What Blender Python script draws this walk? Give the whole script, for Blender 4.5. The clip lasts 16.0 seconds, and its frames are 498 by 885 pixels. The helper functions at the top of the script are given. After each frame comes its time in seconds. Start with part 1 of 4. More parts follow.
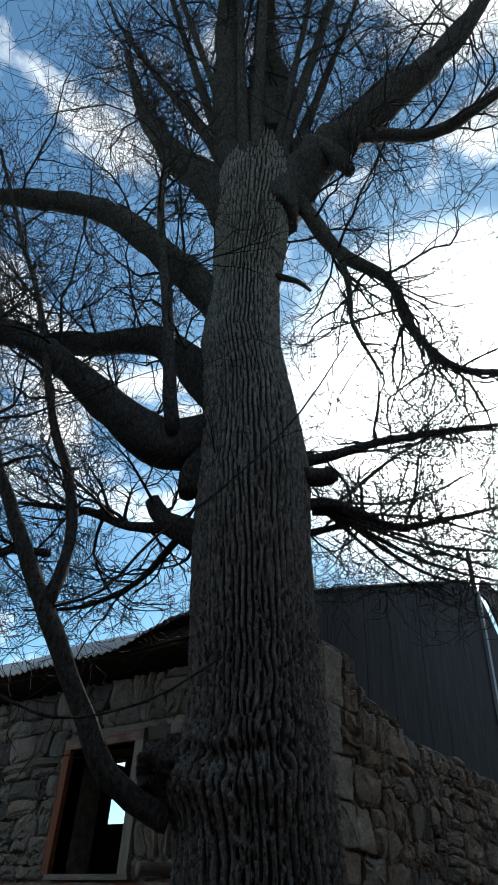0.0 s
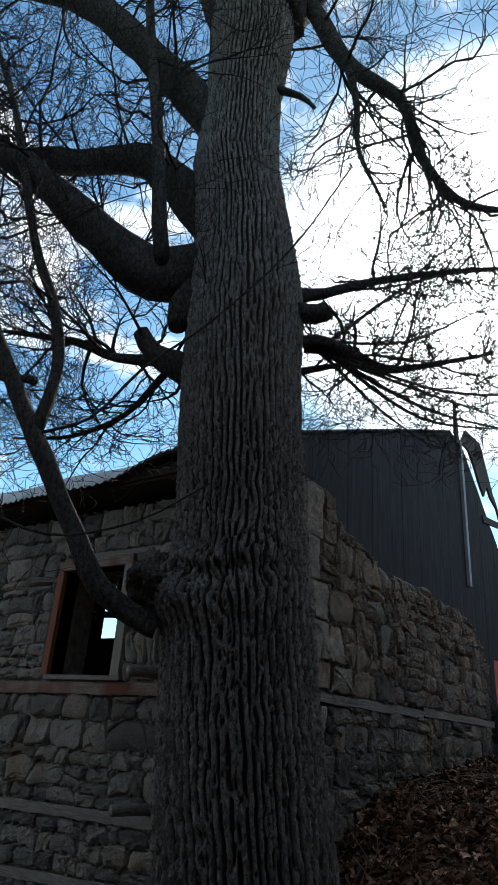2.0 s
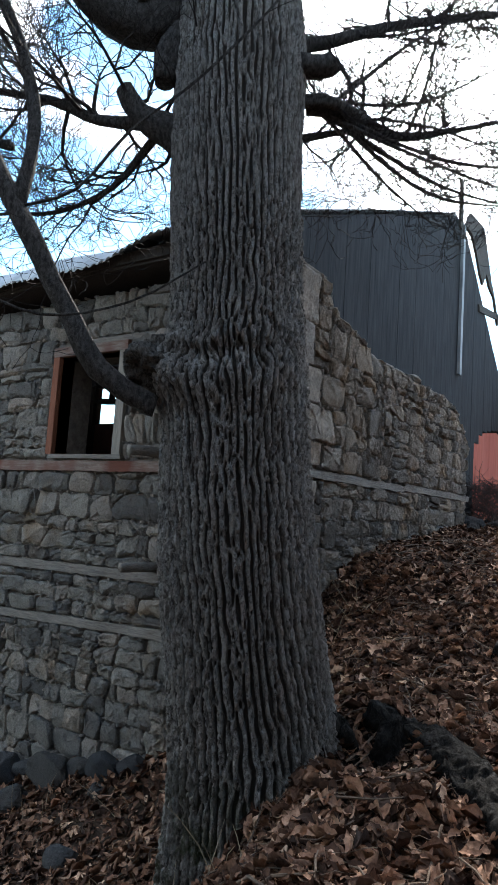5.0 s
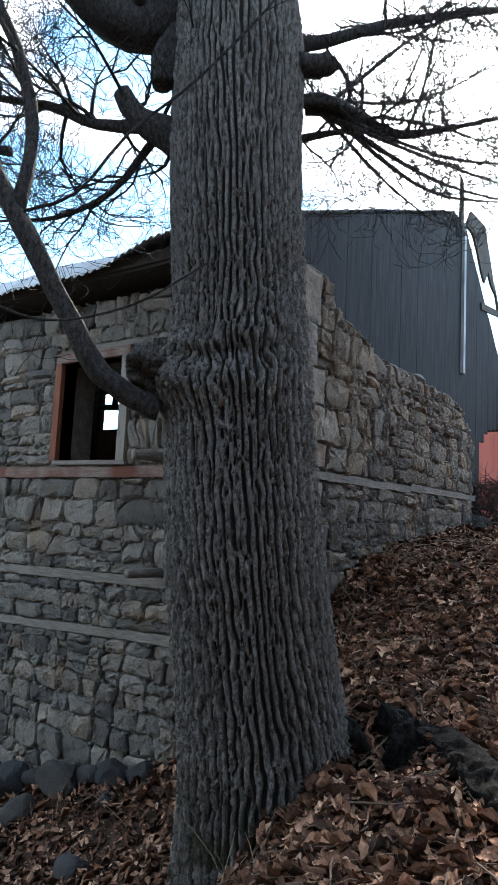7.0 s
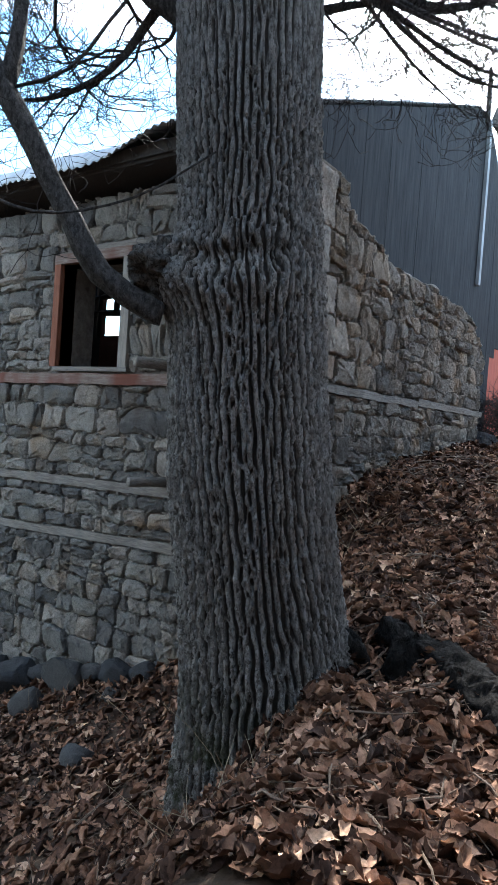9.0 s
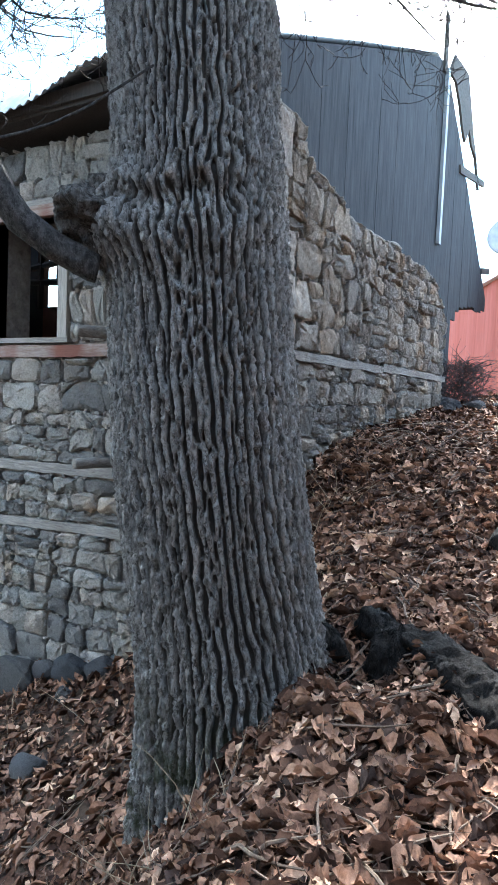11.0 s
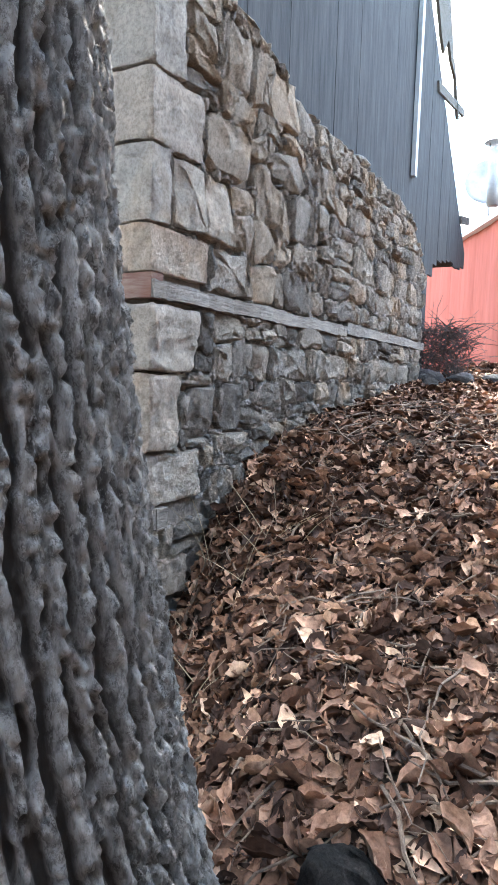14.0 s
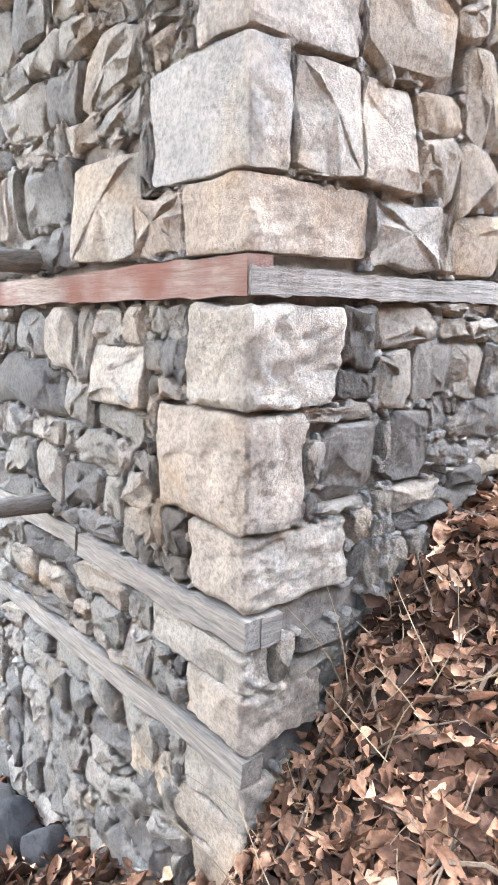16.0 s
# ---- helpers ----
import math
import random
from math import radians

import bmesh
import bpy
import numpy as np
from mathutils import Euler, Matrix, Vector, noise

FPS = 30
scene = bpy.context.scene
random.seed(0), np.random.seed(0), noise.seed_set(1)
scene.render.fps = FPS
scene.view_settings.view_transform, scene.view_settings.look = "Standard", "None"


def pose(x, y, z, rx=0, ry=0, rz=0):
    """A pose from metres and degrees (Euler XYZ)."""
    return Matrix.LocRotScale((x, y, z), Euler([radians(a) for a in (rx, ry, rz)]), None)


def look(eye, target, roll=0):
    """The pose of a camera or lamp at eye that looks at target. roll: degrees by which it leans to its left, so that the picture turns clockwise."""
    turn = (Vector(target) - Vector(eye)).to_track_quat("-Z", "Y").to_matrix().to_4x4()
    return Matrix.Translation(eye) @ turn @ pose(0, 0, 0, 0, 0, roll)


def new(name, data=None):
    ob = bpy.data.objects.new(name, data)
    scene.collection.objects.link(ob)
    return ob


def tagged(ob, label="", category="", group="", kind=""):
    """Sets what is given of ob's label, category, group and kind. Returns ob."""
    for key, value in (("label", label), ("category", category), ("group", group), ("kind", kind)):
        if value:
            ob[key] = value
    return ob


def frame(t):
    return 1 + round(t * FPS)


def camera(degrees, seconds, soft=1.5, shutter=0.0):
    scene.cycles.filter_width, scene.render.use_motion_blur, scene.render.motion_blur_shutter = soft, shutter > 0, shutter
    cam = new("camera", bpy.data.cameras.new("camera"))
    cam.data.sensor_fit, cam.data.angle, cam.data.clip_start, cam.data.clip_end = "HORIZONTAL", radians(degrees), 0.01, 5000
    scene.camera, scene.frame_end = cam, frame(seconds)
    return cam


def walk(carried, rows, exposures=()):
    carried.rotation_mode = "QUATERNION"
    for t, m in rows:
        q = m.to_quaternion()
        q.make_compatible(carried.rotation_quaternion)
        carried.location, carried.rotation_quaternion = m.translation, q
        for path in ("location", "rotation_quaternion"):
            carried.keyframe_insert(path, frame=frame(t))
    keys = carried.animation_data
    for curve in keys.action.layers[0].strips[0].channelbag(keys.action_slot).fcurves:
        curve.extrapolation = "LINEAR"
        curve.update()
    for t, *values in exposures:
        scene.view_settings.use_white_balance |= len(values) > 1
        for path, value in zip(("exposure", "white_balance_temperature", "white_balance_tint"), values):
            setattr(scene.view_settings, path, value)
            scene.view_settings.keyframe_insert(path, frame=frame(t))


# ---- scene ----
cam = camera(41.7, 16.0)
PATH = [
    (0, (3.062, -5.073, 1.53), (2.062, -3.827, 2.733), 3.3),
    (0.5, (3.06, -5.068, 1.511), (2.025, -3.772, 2.629), 3.6),
    (1, (3.03, -5.044, 1.484), (1.987, -3.698, 2.533), 3.7),
    (1.5, (3.023, -5.035, 1.491), (1.948, -3.633, 2.429), 4.0),
    (2, (2.991, -4.981, 1.473), (1.899, -3.516, 2.287), 4.2),
    (2.5, (2.99, -4.992, 1.467), (1.88, -3.489, 2.181), 4.3),
    (3, (2.974, -4.99, 1.448), (1.845, -3.442, 2.022), 4.1),
    (3.5, (2.969, -5.004, 1.439), (1.838, -3.418, 1.894), 3.9),
    (4, (2.968, -4.989, 1.419), (1.834, -3.379, 1.769), 3.7),
    (6.3, (2.949, -4.964, 1.411), (1.824, -3.318, 1.566), 4.3),
    (6.5, (2.953, -4.959, 1.406), (1.832, -3.311, 1.573), 3.9),
    (7, (2.934, -4.95, 1.412), (1.793, -3.322, 1.632), 2.8),
    (7.5, (2.915, -4.951, 1.438), (1.789, -3.326, 1.738), 3.0),
    (8, (2.934, -4.992, 1.415), (1.829, -3.336, 1.613), 4.7),
    (8.2, (2.909, -4.964, 1.401), (1.772, -3.321, 1.501), 5.2),
    (10.3, (2.683, -4.617, 1.449), (1.566, -2.962, 1.333), 4.3),
    (10.5, (2.635, -4.561, 1.444), (1.57, -2.871, 1.338), 3.2),
    (11, (2.543, -4.442, 1.414), (1.521, -2.728, 1.284), 2.4),
    (11.5, (2.445, -4.201, 1.378), (1.465, -2.46, 1.282), 2.0),
    (12, (2.359, -3.942, 1.341), (1.448, -2.171, 1.153), 2.1),
    (12.5, (2.233, -3.653, 1.326), (1.416, -1.836, 1.153), 6.0),
    (13, (2.112, -3.32, 1.325), (1.328, -1.492, 1.112), 3.5),
    (13.5, (1.992, -2.889, 1.347), (1.14, -1.091, 1.142), 1.8),
    (14, (1.857, -2.505, 1.411), (0.932, -0.743, 1.214), 1.7),
    (14.5, (1.712, -2.107, 1.481), (0.726, -0.381, 1.254), 0.3),
    (15, (1.625, -1.791, 1.583), (0.512, -0.144, 1.363), -0.1),
    (15.5, (1.549, -1.479, 1.633), (0.222, -0.016, 1.321), 1.6),
    (16, (1.489, -1.229, 1.705), (-0.024, 0.024, 1.328), 0.6),
]
EXPOSURES = [(0, 0.85, 6600, 5), (2, 1.0, 6600, 7), (3, 1.4, 6650, 8), (4, 2.0, 6600, 9), (6.5, 2.75, 6500, 9), (8, 2.7, 6400, 9), (10.5, 3.8, 6150, 8),
             (11.5, 4.15, 6100, 8), (12.5, 4.25, 6150, 9), (13.5, 4.45, 6550, 11), (14.5, 4.85, 6850, 13), (16, 5.65, 7300, 18)]
walk(cam, [(t, look(eye, target, roll)) for t, eye, target, roll in PATH], EXPOSURES)

# ---- daylight: a low sun in thin cloud behind the tree ----
SUN_WAY = Vector((-0.222, 0.754, 0.617)).normalized()
SUN_UP = math.asin(SUN_WAY.z)
SUN_TURN = math.atan2(SUN_WAY.x, SUN_WAY.y)

world = bpy.data.worlds.new("daylight")
scene.world = world
world.use_nodes = True
wn, wl = world.node_tree.nodes, world.node_tree.links
wn.clear()
w_out = wn.new("ShaderNodeOutputWorld")
w_bg = wn.new("ShaderNodeBackground")
w_sky = wn.new("ShaderNodeTexSky")
w_sky.sky_type = "NISHITA"
w_sky.sun_disc = False
w_sky.sun_elevation = SUN_UP
w_sky.sun_rotation = SUN_TURN
w_sky.air_density, w_sky.dust_density, w_sky.ozone_density = 1.0, 0.3, 2.0
w_co = wn.new("ShaderNodeTexCoord")
w_noise = wn.new("ShaderNodeTexNoise")
w_noise.inputs["Scale"].default_value = 3.2
w_noise.inputs["Detail"].default_value = 7.0
w_noise.inputs["Roughness"].default_value = 0.6
w_map = wn.new("ShaderNodeMapping")
w_map.inputs["Scale"].default_value = (1.0, 1.0, 2.2)
w_map.inputs["Location"].default_value = (0.35, 0.1, 0.2)
w_ramp = wn.new("ShaderNodeValToRGB")
w_ramp.color_ramp.elements[0].position, w_ramp.color_ramp.elements[1].position = 0.50, 0.66
w_dot = wn.new("ShaderNodeVectorMath")
w_dot.operation = "DOT_PRODUCT"
w_dot.inputs[1].default_value = SUN_WAY
w_pow = wn.new("ShaderNodeMapRange")
w_pow.inputs["From Min"].default_value, w_pow.inputs["From Max"].default_value = 0.955, 0.9995
w_pow.interpolation_type = "SMOOTHSTEP"
w_add = wn.new("ShaderNodeMath")
w_add.operation = "ADD"
w_add.use_clamp = True
w_mix = wn.new("ShaderNodeMixRGB")
w_mix.inputs[2].default_value = (11.0, 11.2, 11.5, 1)
w_tint = wn.new("ShaderNodeMixRGB")
w_tint.blend_type = "ADD"
w_tint.inputs[2].default_value = (34, 34, 33, 1)
wl.new(w_co.outputs["Generated"], w_map.inputs["Vector"])
wl.new(w_map.outputs["Vector"], w_noise.inputs["Vector"])
wl.new(w_noise.outputs["Fac"], w_ramp.inputs["Fac"])
wl.new(w_co.outputs["Generated"], w_dot.inputs[0])
wl.new(w_dot.outputs["Value"], w_pow.inputs["Value"])
wl.new(w_ramp.outputs["Color"], w_mix.inputs["Fac"])
w_blue = wn.new("ShaderNodeMixRGB")
w_blue.blend_type = "MULTIPLY"
w_blue.inputs[0].default_value = 1.0
w_blue.inputs[2].default_value = (0.66, 0.92, 0.95, 1)
wl.new(w_sky.outputs["Color"], w_blue.inputs[1])
wl.new(w_blue.outputs["Color"], w_mix.inputs[1])
wl.new(w_mix.outputs["Color"], w_tint.inputs[1])
wl.new(w_pow.outputs["Result"], w_tint.inputs["Fac"])
wl.new(w_tint.outputs["Color"], w_bg.inputs["Color"])
w_bg.inputs["Strength"].default_value = 0.1
wl.new(w_bg.outputs["Background"], w_out.inputs["Surface"])

sun = new("sun", bpy.data.lights.new("sun", "SUN"))
sun.data.energy = 2.5
sun.data.angle = radians(4)
sun.data.color = (1.0, 0.94, 0.86)
sun.matrix_world = look(SUN_WAY * 60, (0, 0, 0))


# ---- materials ----
def material(name, rough=0.9, metal=0.0, spec=0.3):
    m = bpy.data.materials.new(name)
    m.use_nodes = True
    b = m.node_tree.nodes["Principled BSDF"]
    b.inputs["Roughness"].default_value = rough
    b.inputs["Metallic"].default_value = metal
    b.inputs["Specular IOR Level"].default_value = spec
    return m, m.node_tree.nodes, m.node_tree.links, b


def coords(n, l, scale=(1, 1, 1), kind="Object"):
    c, mp = n.new("ShaderNodeTexCoord"), n.new("ShaderNodeMapping")
    mp.inputs["Scale"].default_value = scale
    l.new(c.outputs[kind], mp.inputs["Vector"])
    return mp.outputs["Vector"]


def noise_tex(n, l, vec, scale, detail=6.0, rough=0.6, warp=0.0):
    t = n.new("ShaderNodeTexNoise")
    t.inputs["Scale"].default_value, t.inputs["Detail"].default_value = scale, detail
    t.inputs["Roughness"].default_value, t.inputs["Distortion"].default_value = rough, warp
    l.new(vec, t.inputs["Vector"])
    return t.outputs["Fac"]


def ramp(n, l, fac, *stops):
    r = n.new("ShaderNodeValToRGB")
    els = r.color_ramp.elements
    while len(els) < len(stops):
        els.new(0.5)
    for e, (p, c) in zip(els, stops):
        e.position, e.color = p, (*c, 1)
    l.new(fac, r.inputs["Fac"])
    return r.outputs["Color"]


def mix(n, l, kind, fac, a, b):
    m = n.new("ShaderNodeMixRGB")
    m.blend_type = kind
    for i, v in enumerate((fac, a, b)):
        if hasattr(v, "is_linked"):
            l.new(v, m.inputs[i])
        else:
            m.inputs[i].default_value = v if i == 0 else (*v, 1)
    return m.outputs["Color"]


def bump(n, l, b, height, strength=0.5, distance=0.01, under=None):
    k = n.new("ShaderNodeBump")
    k.inputs["Strength"].default_value, k.inputs["Distance"].default_value = strength, distance
    l.new(height, k.inputs["Height"])
    if under:
        l.new(under, k.inputs["Normal"])
    l.new(k.outputs["Normal"], b.inputs["Normal"])
    return k.outputs["Normal"]


def by_piece(n):
    return n.new("ShaderNodeObjectInfo").outputs["Random"]


def by_island(n):
    return n.new("ShaderNodeNewGeometry").outputs["Random Per Island"]


def stone_material(name, low, mid, high, island=False, pits=0.95, buff=((0.37, 0.335, 0.30), (0.41, 0.345, 0.285))):
    m, n, l, b = material(name, 0.92, 0, 0.25)
    v = coords(n, l)
    rnd = by_island(n) if island else by_piece(n)
    tone = ramp(n, l, rnd, (0.0, low), (0.35, mid), (0.6, high), (0.85, buff[0]), (1.0, buff[1]))
    blotch = ramp(n, l, noise_tex(n, l, v, 5, 5, 0.6), (0.3, (0.78, 0.77, 0.75)), (0.7, (1.14, 1.13, 1.10)))
    c = mix(n, l, "MULTIPLY", 1.0, tone, blotch)
    speck = ramp(n, l, noise_tex(n, l, v, 48, 8, 0.8), (0.38, (0.50, 0.49, 0.48)), (0.56, (1.22, 1.22, 1.22)))
    c = mix(n, l, "MULTIPLY", 0.65, c, speck)
    stain = ramp(n, l, noise_tex(n, l, v, 1.6, 4, 0.5, 0.6), (0.56, (0, 0, 0)), (0.72, (1, 1, 1)))
    c = mix(n, l, "MIX", stain, c, mix(n, l, "MULTIPLY", 1.0, c, (1.0, 0.82, 0.64)))
    l.new(c, b.inputs["Base Color"])
    k = bump(n, l, b, noise_tex(n, l, v, 11, 8, 0.7), 0.9, 0.05)
    k = bump(n, l, b, noise_tex(n, l, v, 38, 6, 0.75), pits, 0.055, k)
    bump(n, l, b, noise_tex(n, l, v, 110, 4, 0.75), 0.9, 0.010, k)
    return m


def wood_material(name, dark, light, axis=(1, 14, 14), rust=None):
    m, n, l, b = material(name, 0.85, 0, 0.25)
    v = coords(n, l, axis)
    grain = noise_tex(n, l, v, 5, 10, 0.78, 0.6)
    c = ramp(n, l, grain, (0.3, dark), (0.7, light))
    if rust:
        spot = ramp(n, l, noise_tex(n, l, coords(n, l), 1.7, 4, 0.5), (0.42, (0, 0, 0)), (0.58, (1, 1, 1)))
        c = mix(n, l, "MIX", spot, c, rust)
    l.new(c, b.inputs["Base Color"])
    bump(n, l, b, grain, 1.0, 0.014)
    return m


STONE = stone_material("rubble stone", (0.14, 0.132, 0.125), (0.25, 0.235, 0.216), (0.33, 0.305, 0.27))
QUOIN = stone_material("dressed stone", (0.42, 0.415, 0.405), (0.46, 0.44, 0.41), (0.49, 0.445, 0.395), pits=1.0, buff=((0.48, 0.43, 0.38), (0.51, 0.42, 0.34)))
QUOIN_BUFF = stone_material("buff dressed stone", (0.44, 0.40, 0.35), (0.48, 0.43, 0.37), (0.50, 0.42, 0.345), pits=1.0, buff=((0.48, 0.41, 0.345), (0.51, 0.405, 0.32)))
STONE_WARM = stone_material("brownish rubble stone", (0.14, 0.125, 0.11), (0.26, 0.23, 0.20), (0.33, 0.29, 0.245), buff=((0.36, 0.305, 0.25), (0.39, 0.31, 0.235)))
RUBBLE = stone_material("small rubble", (0.22, 0.21, 0.20), (0.30, 0.28, 0.26), (0.36, 0.33, 0.30), island=True)


def mortar_material():
    m, n, l, b = material("mud mortar", 1.0, 0, 0.1)
    v = coords(n, l)
    f = noise_tex(n, l, v, 14, 8, 0.7)
    l.new(ramp(n, l, f, (0.3, (0.10, 0.085, 0.072)), (0.7, (0.25, 0.215, 0.185))), b.inputs["Base Color"])
    bump(n, l, b, f, 1.0, 0.03)
    return m


MORTAR = mortar_material()
WOOD_GREY = wood_material("weathered grey timber", (0.07, 0.06, 0.05), (0.34, 0.305, 0.265))
WOOD_GREY_Y = wood_material("weathered grey timber lengthwise", (0.07, 0.06, 0.05), (0.32, 0.285, 0.245), (14, 1, 14))
WOOD_GREY_Z = wood_material("weathered upright timber", (0.15, 0.13, 0.11), (0.40, 0.36, 0.31), (14, 14, 1))
WOOD_RUST = wood_material("red oxide painted timber", (0.12, 0.055, 0.035), (0.34, 0.29, 0.25), (1, 14, 14), (0.15, 0.052, 0.033))
WOOD_RED_Z = wood_material("faded red frame", (0.17, 0.055, 0.03), (0.30, 0.12, 0.07), (14, 14, 1))
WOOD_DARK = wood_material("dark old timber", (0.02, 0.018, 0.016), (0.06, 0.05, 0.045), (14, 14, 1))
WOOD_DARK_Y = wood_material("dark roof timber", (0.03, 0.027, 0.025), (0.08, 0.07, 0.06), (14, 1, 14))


def bark_material(name, dark, light, lichen=0.5, groove=0.0, inner=None):
    m, n, l, b = material(name, 0.95, 0, 0.15)
    v = coords(n, l, (1, 1, 0.4))
    f = noise_tex(n, l, v, 42, 8, 0.7, 0.3)
    c = ramp(n, l, f, (0.40, dark), (0.60, light))
    lich = ramp(n, l, noise_tex(n, l, coords(n, l, (1, 1, 0.7)), 52, 6, 0.85), (0.50, (0, 0, 0)), (0.555, (1, 1, 1)))
    patch = ramp(n, l, noise_tex(n, l, coords(n, l), 3, 4, 0.6), (0.35, (0.25, 0.25, 0.25)), (0.65, (1, 1, 1)))
    lich = mix(n, l, "MULTIPLY", 1.0, mix(n, l, "MULTIPLY", 1.0, lich, patch), (lichen, lichen, lichen))
    c = mix(n, l, "MIX", lich, c, (0.52, 0.505, 0.47))
    k = bump(n, l, b, f, 0.9, 0.010)
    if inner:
        # grey weathered crests, brown inner bark with furrow shade painted in, moss low down
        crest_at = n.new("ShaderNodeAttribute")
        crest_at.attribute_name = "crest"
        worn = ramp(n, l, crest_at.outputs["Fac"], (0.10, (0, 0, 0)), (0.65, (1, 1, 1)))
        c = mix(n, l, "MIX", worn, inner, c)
        low = n.new("ShaderNodeSeparateXYZ")
        l.new(coords(n, l), low.inputs[0])
        foot = n.new("ShaderNodeMapRange")
        foot.inputs["From Min"].default_value, foot.inputs["From Max"].default_value = 0.1, -0.45
        l.new(low.outputs["Z"], foot.inputs["Value"])
        moss = ramp(n, l, noise_tex(n, l, coords(n, l), 4, 5, 0.7), (0.50, (0, 0, 0)), (0.60, (0.8, 0.8, 0.8)))
        c = mix(n, l, "MIX", mix(n, l, "MULTIPLY", 1.0, moss, foot.outputs["Result"]), c, (0.045, 0.06, 0.018))
    if groove:
        wob = n.new("ShaderNodeTexNoise")
        wob.inputs["Scale"].default_value, wob.inputs["Detail"].default_value = 9.0, 5.0
        l.new(coords(n, l), wob.inputs["Vector"])
        shift = n.new("ShaderNodeVectorMath")
        shift.operation = "MULTIPLY_ADD"
        shift.inputs[1].default_value = (0.10, 0.10, 0.05)
        l.new(wob.outputs["Color"], shift.inputs[0])
        l.new(coords(n, l, (1, 1, 0.05)), shift.inputs[2])
        cell = n.new("ShaderNodeTexVoronoi")
        cell.feature = "DISTANCE_TO_EDGE"
        cell.inputs["Scale"].default_value = 19
        l.new(shift.outputs["Vector"], cell.inputs["Vector"])
        crack = ramp(n, l, cell.outputs["Distance"], (0.02, (0.12, 0.115, 0.11)), (0.14, (1, 1, 1)))
        c = mix(n, l, "MULTIPLY", groove, c, crack)
        k = bump(n, l, b, crack, 1.0, 0.016, k)
    l.new(c, b.inputs["Base Color"])
    bump(n, l, b, noise_tex(n, l, coords(n, l, (1, 1, 0.6)), 90, 8, 0.85), 1.0, 0.035, k)
    return m


# inner: brown furrow tone, dark enough to put the furrows' shade into the colour
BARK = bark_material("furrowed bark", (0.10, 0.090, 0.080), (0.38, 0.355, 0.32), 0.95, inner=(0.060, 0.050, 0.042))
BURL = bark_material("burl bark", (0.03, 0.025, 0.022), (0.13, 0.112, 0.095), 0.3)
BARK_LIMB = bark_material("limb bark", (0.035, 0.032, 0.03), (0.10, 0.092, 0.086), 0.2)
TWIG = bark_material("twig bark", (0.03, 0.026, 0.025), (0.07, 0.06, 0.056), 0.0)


def leaf_material():
    m, n, l, b = material("dry leaf", 0.85, 0, 0.18)
    rnd = by_island(n)
    c = ramp(n, l, rnd, (0.0, (0.035, 0.020, 0.015)), (0.38, (0.10, 0.052, 0.033)), (0.68, (0.235, 0.130, 0.084)), (0.90, (0.41, 0.245, 0.165)), (1.0, (0.62, 0.43, 0.30)))
    f = noise_tex(n, l, coords(n, l), 40, 6, 0.7)
    c = mix(n, l, "MULTIPLY", 0.9, c, ramp(n, l, f, (0.32, (0.42, 0.38, 0.34)), (0.68, (1.3, 1.25, 1.2))))
    l.new(c, b.inputs["Base Color"])
    bump(n, l, b, f, 0.9, 0.010)
    return m


LEAF = leaf_material()


def soil_material():
    m, n, l, b = material("leafy soil", 1.0, 0, 0.1)
    v = coords(n, l)
    f = noise_tex(n, l, v, 9, 8, 0.7)
    c = ramp(n, l, f, (0.3, (0.035, 0.026, 0.02)), (0.55, (0.09, 0.06, 0.042)), (0.75, (0.15, 0.10, 0.068)))
    c = mix(n, l, "MULTIPLY", 0.7, c, ramp(n, l, noise_tex(n, l, v, 0.7, 4), (0.35, (0.6, 0.6, 0.6)), (0.65, (1.1, 1.1, 1.1))))
    l.new(c, b.inputs["Base Color"])
    bump(n, l, b, f, 1.0, 0.05)
    return m


SOIL = soil_material()


def sheet_material(name, low, high, rough=0.6, metal=0.0, scale=(1, 1, 1), big=3.0, spec=0.35):
    m, n, l, b = material(name, rough, metal, spec)
    v = coords(n, l, scale)
    f = noise_tex(n, l, v, big, 7, 0.65, 0.3)
    l.new(ramp(n, l, f, (0.3, low), (0.7, high)), b.inputs["Base Color"])
    bump(n, l, b, noise_tex(n, l, v, big * 6, 5, 0.6), 0.3, 0.01)
    return m


TIN = sheet_material("weathered roof tin", (0.30, 0.32, 0.33), (0.50, 0.52, 0.53), 0.55, 0.4)
TAR = sheet_material("dark tarred boards", (0.02, 0.022, 0.025), (0.05, 0.053, 0.057), 0.95, 0.0, (6, 6, 0.5), spec=0.15)
RED = sheet_material("red painted sheet", (0.24, 0.07, 0.052), (0.32, 0.095, 0.072), 1.0, 0.0, (3, 3, 0.4), spec=0.05)
PALE = sheet_material("pale sheet", (0.55, 0.56, 0.57), (0.7, 0.7, 0.7), 0.6)
PIPE = sheet_material("sooty pipe", (0.16, 0.17, 0.18), (0.3, 0.31, 0.32), 0.6, 0.3)
DARK = sheet_material("near-black plaster", (0.02, 0.02, 0.022), (0.05, 0.047, 0.045), 0.95)
BROWN = sheet_material("brown painted panel", (0.10, 0.04, 0.03), (0.16, 0.07, 0.05), 0.8)
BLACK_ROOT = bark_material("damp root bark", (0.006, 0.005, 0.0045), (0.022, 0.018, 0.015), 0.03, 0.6)


